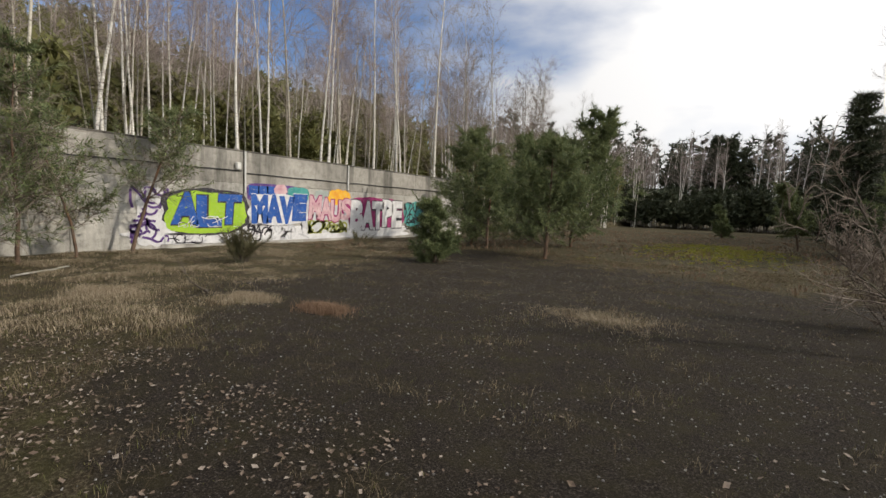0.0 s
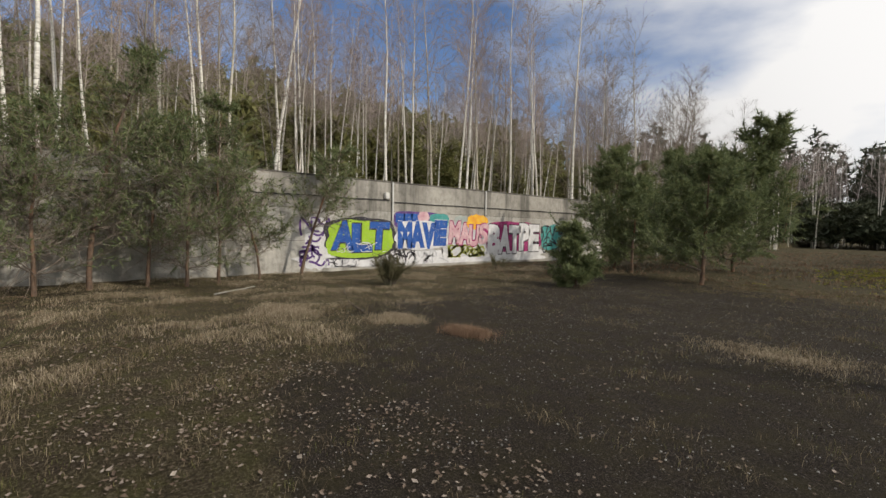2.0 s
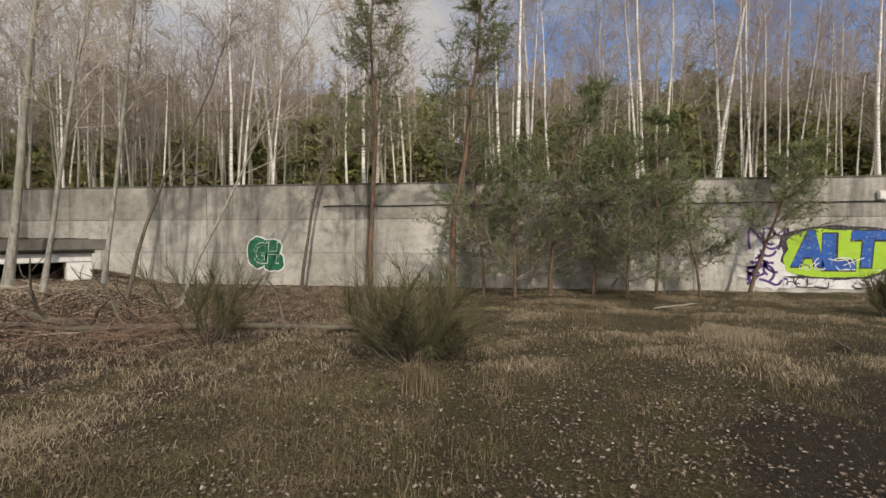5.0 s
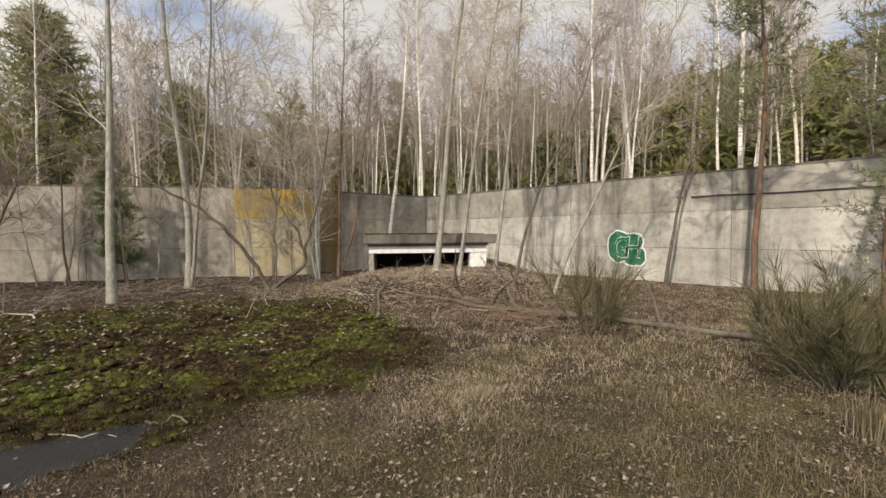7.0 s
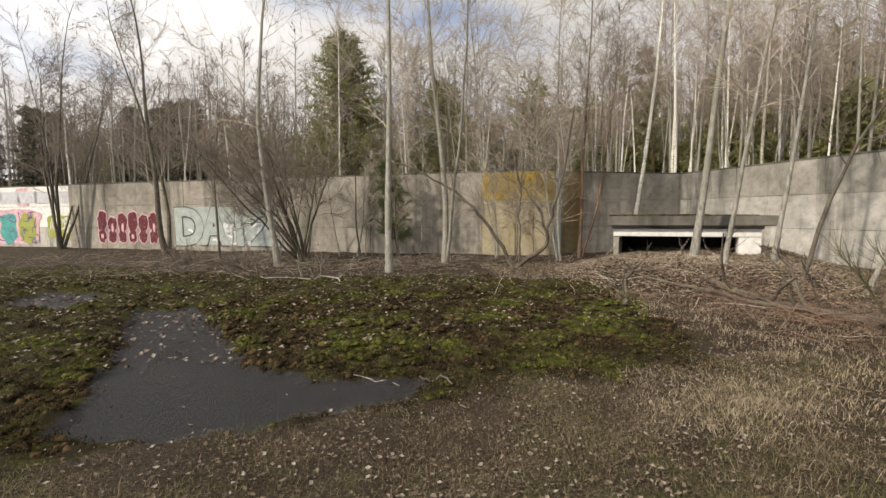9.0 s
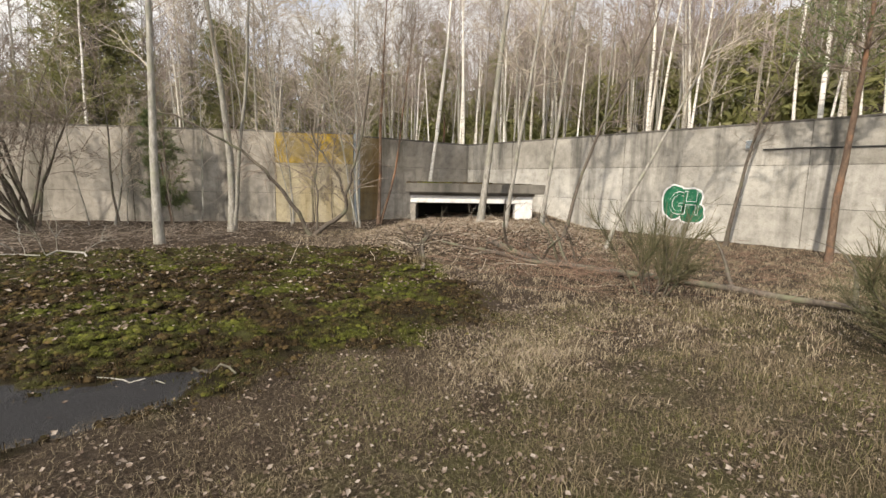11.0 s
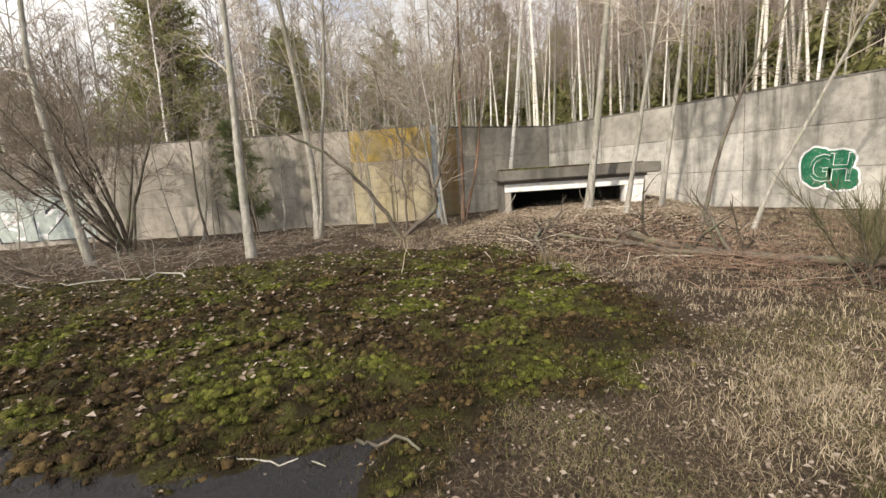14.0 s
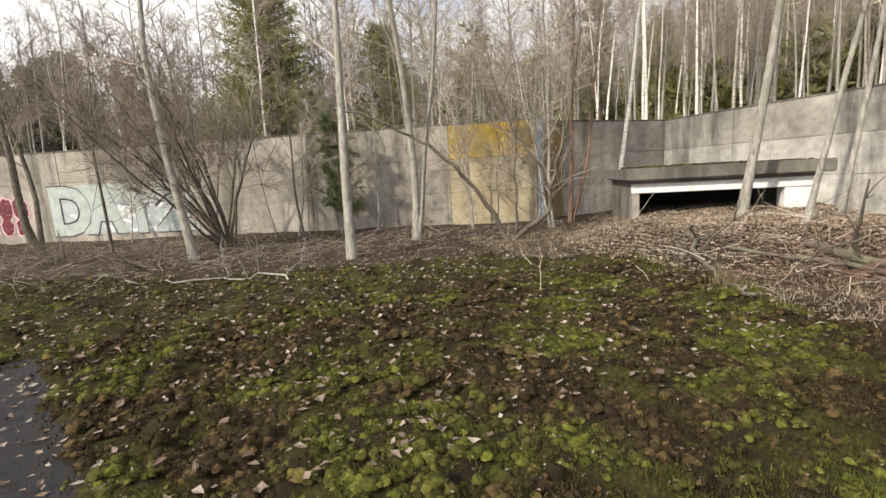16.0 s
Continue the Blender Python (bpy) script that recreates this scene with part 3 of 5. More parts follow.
def letters(parent, word, x0, x1, y0, y1, z, mat, fat=0.0, shear=0.0, jump=0.05, seed=1, name="letter"):
    """The word's letters, each one flat painted shape fitted into its share of the box."""
    rng = random.Random(seed)
    n = len(word)
    for k, ch in enumerate(word):
        cu = bpy.data.curves.new("letter", "FONT")
        cu.body, cu.offset, cu.shear, cu.extrude, cu.resolution_u = ch, fat, shear, 0.0, 3
        tmp = bpy.data.objects.new("letter", cu)
        scene.collection.objects.link(tmp)
        bpy.context.view_layer.update()
        me = bpy.data.meshes.new_from_object(tmp.evaluated_get(bpy.context.evaluated_depsgraph_get()))
        bpy.data.objects.remove(tmp)
        co = np.array([v.co[:] for v in me.vertices])
        lo, hi = co.min(0), co.max(0)
        w = (x1 - x0) / n
        grow = 1.12 + fat
        a, b = x0 + w * k - w * (grow - 1) / 2, x0 + w * (k + 1) + w * (grow - 1) / 2
        dy = rng.uniform(-jump, jump)
        r = rng.uniform(-0.12, 0.12)
        for v in me.vertices:
            u, t = (v.co.x - lo[0]) / (hi[0] - lo[0]), (v.co.y - lo[1]) / (hi[1] - lo[1])
            v.co = (a + u * (b - a) + r * (t - 0.5) * 0.5, y0 + t * (y1 - y0) + dy, z)
        me.materials.clear()
        me.materials.append(mat)
        ob = new(name, me)
        ob.parent = parent


def blob(parent, x0, x1, y0, y1, z, mat, seed=1, rough=0.14, n=40, name="patch", power=4.0):
    """An uneven painted patch."""
    cx, cy, w, h = (x0 + x1) / 2, (y0 + y1) / 2, (x1 - x0) / 2, (y1 - y0) / 2
    V = []
    for k in range(n):
        t = 2 * math.pi * k / n
        c, s = math.cos(t), math.sin(t)
        r = (abs(c) ** power + abs(s) ** power) ** (-1 / power)
        r *= 1 + rough * (noise.noise((c * 2.2 + seed * 3.7, s * 2.2, seed)) + 0.5 * noise.noise((c * 6 + seed, s * 6, seed * 2.0)))
        V.append((cx + w * r * c, cy + h * r * s, z))
    V.append((cx, cy, z))
    return obj(name, V, [(k, (k + 1) % n, n) for k in range(n)], mat, parent, smooth=False)


def strokes(parent, x0, x1, y0, y1, z, mat, count, seed, width=0.035):
    """Loose sprayed lines that cannot be read."""
    rng = random.Random(seed)
    V, F = [], []
    for _ in range(count):
        x, y, a = rng.uniform(x0, x1), rng.uniform(y0, y1), rng.uniform(0, 6.28)
        turn = rng.uniform(-0.5, 0.5)
        last = None
        for s in range(9):
            px, py = -math.sin(a) * width / 2, math.cos(a) * width / 2
            V.extend(((x + px, y + py, z), (x - px, y - py, z)))
            if last is not None:
                F.append((last, last + 1, len(V) - 1, len(V) - 2))
            last = len(V) - 2
            a += turn
            x, y = min(max(x + math.cos(a) * 0.07, x0), x1), min(max(y + math.sin(a) * 0.07, y0), y1)
    obj("scribble", V, F, mat, parent, smooth=False)


g = mural(west, WEST_M, "row of colourful spray-painted letter pieces on white ground")
blob(g, 6.6, 19.3, 0.10, 0.62, 0.010, P_WHITE, 3, 0.10, 90, power=8)
blob(g, 12.6, 15.6, 0.35, 1.8, 0.0115, P_SILVER, 4, 0.12)
blob(g, 6.75, 7.7, 0.1, 1.75, 0.012, P_WHITE, 9, 0.15)
strokes(g, 6.6, 7.6, 0.2, 1.75, 0.0145, P_PURPLE, 26, 4, 0.07)
strokes(g, 7.5, 10.2, 0.12, 0.42, 0.0145, P_SILVER, 30, 5, 0.05)
strokes(g, 7.6, 8.9, 0.14, 0.40, 0.0155, P_BLACK, 8, 25, 0.03)
blob(g, 7.45, 10.25, 0.36, 1.80, 0.016, P_BLACK, 5, 0.12)
blob(g, 7.55, 10.12, 0.42, 1.72, 0.018, P_GREEN, 6, 0.13)
letters(g, "ALT", 7.75, 9.95, 0.62, 1.68, 0.022, P_BLACK, 0.09, 0.05, 0.05, 2)
letters(g, "ALT", 7.75, 9.95, 0.66, 1.64, 0.026, P_BLUE, 0.05, 0.05, 0.05, 2)
strokes(g, 7.9, 9.9, 0.62, 0.95, 0.029, P_WHITE, 12, 7, 0.022)
blob(g, 10.22, 12.3, 1.50, 2.10, 0.016, P_PURPLE, 7, 0.06, power=8)
letters(g, "III", 10.3, 11.4, 1.68, 2.02, 0.0185, P_BLUE, 0.02, 0, 0.02, 3, "bar")
blob(g, 11.3, 11.9, 1.70, 2.12, 0.019, P_PINK, 8, 0.2, power=2)
blob(g, 11.9, 12.9, 1.55, 2.06, 0.0175, P_TEAL, 10, 0.15)
blob(g, 10.3, 12.8, 0.66, 1.76, 0.021, P_WHITE, 12, 0.14)
letters(g, "MAVE", 10.42, 12.75, 0.72, 1.78, 0.024, P_WHITE, 0.11, 0.04, 0.06, 4)
letters(g, "MAVE", 10.42, 12.75, 0.74, 1.76, 0.028, P_BLUE, 0.09, 0.04, 0.06, 4)
strokes(g, 10.0, 11.2, 0.12, 0.70, 0.015, P_BLACK, 22, 8, 0.06)
strokes(g, 11.2, 13.0, 0.12, 0.70, 0.015, P_SILVER, 22, 28, 0.06)
blob(g, 13.9, 15.2, 1.45, 2.10, 0.0175, P_ORANGE, 13, 0.2, power=2.5)
blob(g, 13.2, 13.9, 1.65, 2.02, 0.0165, P_MINT, 14, 0.2, power=2.5)
letters(g, "MAUS", 12.95, 15.2, 0.80, 1.78, 0.021, P_MAGENTA, 0.10, 0.05, 0.08, 6)
letters(g, "MAUS", 12.95, 15.2, 0.84, 1.74, 0.025, P_PINK, 0.045, 0.05, 0.08, 6)
strokes(g, 12.9, 15.3, 0.35, 0.8, 0.0165, P_OLIVE, 40, 9, 0.09)
blob(g, 15.1, 18.9, 0.5, 1.86, 0.0195, P_MAGENTA, 15, 0.10)
letters(g, "BATPE", 15.25, 18.75, 0.42, 1.78, 0.023, P_BLACK, 0.11, 0.03, 0.06, 8)
letters(g, "BATPE", 15.25, 18.75, 0.46, 1.74, 0.027, P_WHITE, 0.065, 0.03, 0.06, 8)
blob(g, 19.0, 20.8, 0.5, 1.75, 0.016, P_TEAL, 16, 0.15)
strokes(g, 19.0, 20.8, 0.4, 1.7, 0.0185, P_BLACK, 30, 11, 0.08)
g = mural(west, WEST_M, "green bubble letters with white outline")
for grow_by, zz, mt in ((0.045, 0.012, P_WHITE), (0.0, 0.0145, P_DGREEN)):
    blob(g, -8.10 - grow_by, -7.42 + grow_by, 0.55 - grow_by, 1.50 + grow_by, zz, mt, 21, 0.08, power=2.4)
    blob(g, -7.62 - grow_by, -7.00 + grow_by, 0.92 - grow_by, 1.42 + grow_by, zz + 0.001, mt, 22, 0.10, power=3.5)
    blob(g, -7.56 - grow_by, -6.92 + grow_by, 0.47 - grow_by, 0.98 + grow_by, zz + 0.0005, mt, 23, 0.10, power=3.5)
letters(g, "GH", -7.88, -7.08, 0.66, 1.34, 0.019, P_WHITE, 0.012, 0.0, 0.03, 5)
letters(g, "GH", -7.88, -7.08, 0.68, 1.32, 0.022, P_DGREEN, 0.0, 0.0, 0.03, 5)
g = mural(south, SOUTH_M, "large pale mint letters with black outline")
blob(g, -16.7, -11.7, 0.22, 1.95, 0.010, P_MINT, 34, 0.06, 60, power=9)
strokes(g, -16.4, -12.0, 0.3, 1.2, 0.0115, P_WHITE, 26, 35, 0.10)
letters(g, "DAY2", -16.9, -11.5, 0.18, 2.0, 0.013, P_BLACK, 0.07, 0, 0.03, 31)
letters(g, "DAY2", -16.9, -11.5, 0.22, 1.96, 0.016, P_MINT, 0.045, 0, 0.03, 31)
g = mural(south, SOUTH_M, "dark red bubble letters with pale pink outline")
for k in range(6):
    x0, top = -21.6 + 0.62 * k, (1.8, 1.5, 1.68, 1.75, 1.6, 1.7)[k]
    for grow_by, zz, mt in ((0.05, 0.010, P_PINK), (0.0, 0.017, P_RED)):
        blob(g, x0 - grow_by, x0 + 0.56 + grow_by, 0.85 - grow_by, top + grow_by, zz + 0.0008 * k, mt, 40 + k, 0.22, power=2.6)
        blob(g, x0 + 0.04 - grow_by, x0 + 0.5 + grow_by, 0.30 - grow_by, 0.9 + grow_by, zz + 0.0008 * k + 0.0004, mt, 50 + k, 0.25, power=2.6)
    if k in (0, 3):
        blob(g, x0 + 0.18, x0 + 0.34, 0.48, 0.70, 0.0235, P_PINK, 70 + k, 0.2, power=2.2)
    if k in (1, 2, 5):
        blob(g, x0 + 0.22, x0 + 0.36, 0.80, 1.22, 0.0235, P_PINK, 80 + k, 0.2, power=2.2)
g = mural(far_south, FAR_M, "faded teal, olive and pink letter pieces on whitewash")
blob(g, -25.4, -23.6, 0.45, 1.62, 0.012, P_OLIVE, 61, 0.12, power=7)
strokes(g, -25.3, -23.7, 0.5, 1.5, 0.0145, P_WHITE, 16, 66, 0.05)
blob(g, -30.3, -25.9, 0.15, 1.95, 0.0115, P_PINK, 68, 0.15)
for k in range(3):
    blob(g, -30.1 + 1.35 * k, -28.9 + 1.35 * k, 0.2, 1.75, 0.0125 + 0.0006 * k, (P_TEAL, P_TEAL, P_OLIVE)[k], 62 + k, 0.25, power=3)
strokes(g, -30.2, -26.0, 0.2, 1.8, 0.016, P_PURPLE, 26, 15, 0.05)
blob(g, -35.8, -30.6, 0.15, 2.0, 0.0135, P_MINT, 63, 0.2)
strokes(g, -36.0, -30.8, 0.2, 1.9, 0.016, P_PURPLE, 36, 16, 0.08)
blob(g, -27.5, -26.6, 2.12, 3.02, 0.0125, P_PINK, 64, 0.05, power=8)
letters(g, "IIIIIIIIII", -36.0, -23.6, 2.25, 2.85, 0.015, P_SILVER, 0.02, 0, 0.03, 17, "bar")

# ---- cable, pipes and boxes on the west wall ----
for ya, yb, zz in ((-5.6, 10.0, 2.46), (10.1, 24.0, 2.40)):
    V, F = [], []
    pts = [Vector((WALL_X + 0.035, ya + (yb - ya) * k / 20, zz + 0.01 * math.sin(k * 1.7))) for k in range(21)]
    tube(V, F, pts, [0.016] * 21, 6)
    tagged(obj("cable", V, F, CABLE), "thin black cable running along the concrete wall", "cable")
for yy, z0, z1 in ((10.12, 1.75, 3.12), (15.0, 2.1, 3.12), (-5.75, 0.0, 0.0)):
    if z1:
        V, F = [], []
        tube(V, F, [Vector((WALL_X + 0.045, yy, z0 + (z1 - z0) * k / 4)) for k in range(5)], [0.035] * 5, 8)
        tagged(obj("conduit_pipe", V, F, BOXW), "pale grey vertical conduit pipe fixed to the wall", "pipe")
for yy, zz in ((9.85, 2.62), (-5.9, 2.60)):
    e = empty("junction_box", Matrix.Translation((WALL_X, yy, zz)), "small pale electric junction box on the wall", "box")
    part("housing", box_bm(0.01, 0.11, -0.09, 0.09, -0.12, 0.12, 0.02), BOXW, e)
    part("lid", box_bm(0.112, 0.125, -0.075, 0.075, -0.10, 0.10, 0.008), BOXW if yy > 0 else METAL, e)

# ---- bunker ----
BF = Vector((-10.55, -9.43, 0)) - Vector((-7.39, -11.58, 0))
b_len = BF.length
b_ang = math.degrees(math.atan2(BF.y, BF.x))
bunk = empty("bunker", Matrix.Translation((-7.39, -11.58, 0)) @ pose(0, 0, 0, 0, 0, b_ang), "low concrete bunker with white lintel half buried in earth", "bunker")
part("roof_slab", box_bm(0, b_len, 0, 3.4, 1.20, 1.46, 0.025), COPING, bunk, "thick weathered concrete slab with moss")
part("lintel", box_bm(0.14, b_len - 0.30, 0.22, 0.45, 0.93, 1.196, 0.012), WHITEWASH, bunk, "white painted concrete beam")
# dark strip added as the slab's shade on top of the lintel
part("drip_edge", box_bm(0.10, b_len - 0.26, 0.16, 0.218, 1.13, 1.198, 0.008), CONC_D, bunk)
part("pier", box_bm(0.14, 0.28, 0.26, 0.6, -0.2, 0.928, 0.012), CONC_S, bunk)
part("pier", box_bm(b_len - 0.78, b_len - 0.30, 0.24, 0.6, -0.2, 0.928, 0.012), WHITEWASH, bunk)
part("side_wall", box_bm(0.16, 0.36, 0.62, 3.3, -0.2, 1.198), CONC_D, bunk)
part("side_wall", box_bm(b_len - 0.5, b_len - 0.3, 0.62, 3.3, -0.2, 1.198), CONC_D, bunk)
# the opening's inner shade is painted onto this wall
part("back_wall", box_bm(0.37, b_len - 0.51, 3.1, 3.3, -0.2, 1.198), SHADE_IN, bunk)
rng = random.Random(77)
V, F = [], []
for _ in range(900):
    x, y = rng.uniform(0.05, b_len - 0.4), abs(rng.gauss(0.1, 0.5)) + 0.02
    y = min(y, 3.2)
    s = rng.uniform(0.015, 0.05) * (1 if x < 2.4 else 0.6)
    i = len(V)
    V.extend((Vector((x - s, y, 1.461)), Vector((x + s, y - s * .3, 1.461)), Vector((x, y + s, 1.461)), Vector((x + rng.uniform(-s, s) * .4, y, 1.46 + s))))
    F.extend(((i, i + 1, i + 3), (i + 1, i + 2, i + 3), (i + 2, i, i + 3)))
o = obj("moss_cover", V, F, MOSS, bunk)
o["kind"] = "stuff"

# ---- trees ----
def near_tree(name, label, x, y, seed, mats, **kw):
    r = random.Random(seed)
    kw["thick"] = 1.25
    kw["limbs"] = int(kw["limbs"] * 1.5)
    kw["fine"] = 3
    kw["wob"] *= 1.4
    t, c = bare_tree(r, **kw)
    return tree_thing(name, label, Matrix.Translation((x, y, height_at(x, y))), t, c, mats)


GB, DB, BB = (GREY_BARK, TWIG_PALE), (DARK_BARK, TWIG), (BIRCH, TWIG_PALE)
near_tree("alder_tree", "slim leafless tree with smooth grey bark on mossy ground", -1.85, -13.2, 1, GB, height=11.5, radius=0.101, lean=(-0.02, -0.01), first=0.3, limbs=20, twigs=10, wob=0.022)
near_tree("alder_tree", "leafless grey tree leaning over dry grass by the wall", 1.15, -15.7, 2, GB, height=11, radius=0.098, lean=(0.045, -0.01), first=0.35, limbs=18, twigs=9, wob=0.025)
near_tree("double_alder_tree", "two grey leafless stems from one base at the wall", -3.86, -15.0, 3, GB, height=12, radius=0.105, lean=(-0.03, 0.0), first=0.32, limbs=18, twigs=9, wob=0.028, fork=1)
near_tree("hazel_bush", "dense bare multi-stemmed bush against the grey wall", 0.45, -17.6, 4, DB, height=5.8, radius=0.062, lean=(0.1, 0.05), first=0.3, limbs=11, twigs=9, wob=0.06, fork=15, splay=1.8)
near_tree("sapling_tree", "thin pale leafless sapling beside the bunker", -7.6, -14.5, 6, (GREY_BARK, TWIG_PALE), height=9.5, radius=0.051, lean=(0.02, 0.02), first=0.22, limbs=22, twigs=9, wob=0.035, fork=1)
near_tree("sapling_tree", "thin brown leafless sapling beside the bunker", -8.7, -15.2, 7, (PINE_BARK, TWIG), height=10.5, radius=0.066, lean=(-0.03, 0.0), first=0.3, limbs=20, twigs=9, wob=0.03, fork=1)
near_tree("birch_tree", "leaning pale birch on the earth mound before the bunker", -8.64, -10.0, 8, GB, height=11, radius=0.090, lean=(-0.01, 0.11), first=0.35, limbs=20, twigs=10, wob=0.02)
near_tree("birch_tree", "thin leaning birch on the earth mound", -8.0, -8.5, 9, GB, height=8.5, radius=0.051, lean=(-0.01, 0.17), first=0.3, limbs=18, twigs=9, wob=0.025)
near_tree("birch_tree", "slim pale birch at the bunker roof", -9.9, -9.0, 10, GB, height=9.5, radius=0.058, lean=(-0.01, 0.10), first=0.35, limbs=18, twigs=9, wob=0.025)
near_tree("crooked_sapling", "dark crooked sapling on the mound slope", -8.65, -7.4, 11, DB, height=6.5, radius=0.043, lean=(-0.12, 0.16), first=0.3, limbs=14, twigs=8, wob=0.06)
near_tree("crooked_sapling", "pale crooked sapling in front of the concrete wall", -9.7, -7.0, 12, GB, height=7.5, radius=0.047, lean=(-0.14, 0.2), first=0.4, limbs=14, twigs=8, wob=0.05)
near_tree("thin_tree", "thin dark tree standing close to the concrete wall", -13.4, -5.9, 13, DB, height=6.5, radius=0.058, lean=(0.0, -0.02), first=0.3, limbs=14, twigs=8, wob=0.05)
near_tree("dark_tree", "dark forked leafless tree before the red graffiti", 5.7, -21.2, 14, DB, height=11, radius=0.117, lean=(0.08, 0.0), first=0.22, limbs=20, twigs=10, wob=0.05, fork=1)
near_tree("dark_tree", "clump of dark leafless stems at the wall offset", 12.0, -27.4, 15, DB, height=12, radius=0.086, lean=(0.0, 0.02), first=0.3, limbs=14, twigs=9, wob=0.03, fork=5)
near_tree("dark_tree", "dark leafless sapling in front of pale letters", 3.4, -19.0, 16, DB, height=7, radius=0.047, lean=(0.05, 0.0), first=0.2, limbs=14, twigs=8, wob=0.05)
rng = random.Random(404)
for k in range(16):
    q = SO + SD * rng.uniform(-0.6, 13.5) + Vector((0.5, 0.866, 0)) * rng.uniform(0.5, 2.4)
    near_tree("sapling_tree", "thin leafless sapling growing along the grey wall", q.x, q.y, 500 + k, (GREY_BARK, TWIG_PALE) if k % 3 else DB, height=rng.uniform(3.0, 7.5), radius=rng.uniform(0.018, 0.04), lean=(rng.gauss(0, 0.1), rng.gauss(0, 0.06)), first=0.2, limbs=12, twigs=6, wob=0.05)
near_tree("bare_shrub", "bare dark shrub reaching over reddish grass", 2.0, 7.2, 17, DB, height=2.9, radius=0.022, lean=(-0.5, -0.05), first=0.2, limbs=8, twigs=5, wob=0.07, fork=3)
near_tree("bare_shrub", "low bare bramble shrub at the clearing edge", 1.75, 8.8, 18, DB, height=1.8, radius=0.011, lean=(-0.3, 0.0), first=0.1, limbs=10, twigs=6, wob=0.1, fork=7)


def arms_tree(name, label, x, y, seed, right, stems, radius, mats):
    """A crooked tree whose stems bend through a few heights in one upright plane."""
    r = random.Random(seed)
    e = empty(name, Matrix.Translation((x, y, height_at(x, y))), label, "tree")
    CV, CF = [], []
    for k, (thick, knots) in enumerate(stems):
        pts = []
        for (u0, z0), (u1, z1) in zip(knots, knots[1:]):
            for q in range(3):
                f = q / 3
                pts.append(Vector((right.x * (u0 + (u1 - u0) * f), right.y * (u0 + (u1 - u0) * f), z0 + (z1 - z0) * f)) + Vector((r.gauss(0, .02), r.gauss(0, .05), 0)))
        m = len(pts)
        V, F = [], []
        tube(V, F, pts, [radius * thick * (1 - 0.75 * j / m) for j in range(m)], 8)
        obj("stem", V, F, mats[0], e)
        for b in range(12):
            j = r.randint(m // 3, m - 2)
            bp = wander(r, pts[j], bend(r, (pts[j + 1] - pts[j]).normalized(), r.uniform(30, 70)), r.uniform(0.5, 1.5), 5, 0.18, 0.03)
            tube(CV, CF, bp, [0.012, 0.011, 0.009, 0.007, 0.005, 0.003], 4)
            for _ in range(5):
                q = r.randint(1, 4)
                tube(CV, CF, wander(r, bp[q], bend(r, (bp[q + 1] - bp[q]).normalized(), 40), r.uniform(.3, .8), 3, 0.2), [0.007, 0.006, 0.005, 0.002], 3)
    obj("crown", CV, CF, mats[1], e)["kind"] = "stuff"
    return e


arms_tree("crooked_tree", "crooked leafless tree with arching stems before the ochre stain", -5.35, -12.9, 5, Vector((-0.905, 0.426, 0)),
          [(1.0, [(0, -.1), (-.33, .6), (-.75, 1.15), (-1.2, 1.7), (-1.7, 2.17), (-2.3, 2.5), (-3.2, 2.95), (-4.0, 3.1)]),
           (1.15, [(0, -.05), (.28, .22), (.68, .46), (.88, .7), (.86, 1.1), (1.03, 1.65), (1.25, 2.4), (1.45, 3.5), (1.5, 4.8)]),
           (.6, [(.86, 1.0), (.66, 1.5), (.36, 2.0), (.1, 2.45), (-.25, 3.3), (-.4, 4.2)]),
           (.55, [(.05, 0), (.12, .7), (.13, 1.4), (.15, 2.3), (.25, 3.4)])], 0.06, DB)


def near_pine(label, x, y, seed, **kw):
    r = random.Random(seed)
    if x < -12:
        kw["dens"] = 6
    t, c, nd = pine(r, dead=14 if x < -12 else 4, **kw)
    return tree_thing("pine_tree", label, Matrix.Translation((x, y, height_at(x, y))), t, c, (PINE_BARK, DARK_BARK if x > -12 else TWIG, NEEDLE), extra=nd)


near_pine("bushy young pine with blue-green needles in the clearing", -5.5, 14.8, 21, height=3.9, radius=0.070, first=0.12, whorls=11, reach=0.62, sprays=12, size=0.20, dens=14, width=0.014)
near_pine("small dense young pine on dry grass", -7.25, 11.0, 22, height=1.8, radius=0.039, first=0.06, whorls=9, reach=0.42, sprays=9, size=0.15, dens=16, width=0.012)
near_pine("young pine standing near the painted wall", -10.1, 18.2, 23, height=4.9, radius=0.070, first=0.08, whorls=12, reach=0.56, sprays=9, size=0.20, dens=13, width=0.014)
near_pine("taller young pine behind the bushy one", -6.6, 21.0, 24, height=6.0, radius=0.078, first=0.06, whorls=13, reach=0.46, sprays=9, size=0.24, dens=13, width=0.018)
near_pine("broad young pine before the end of the wall", -8.6, 16.8, 40, height=3.6, radius=0.06, first=0.06, whorls=10, reach=0.6, sprays=10, size=0.2, dens=12, width=0.014)
near_pine("young pine at the far edge of the grass", -9.0, 22.5, 29, height=5.2, radius=0.078, first=0.06, whorls=12, reach=0.42, sprays=9, size=0.24, dens=13, width=0.018)
near_pine("slender leaning pine with thin crown by the wall", -13.5, 6.2, 25, height=4.2, radius=0.055, first=0.38, whorls=8, reach=0.49, sprays=7, size=0.17, lean=(0.05, 0.16), dens=9)
near_pine("thin young pine in front of grey concrete", -12.7, 3.7, 26, height=4.6, radius=0.047, first=0.22, whorls=9, reach=0.49, sprays=7, size=0.17, dens=9)
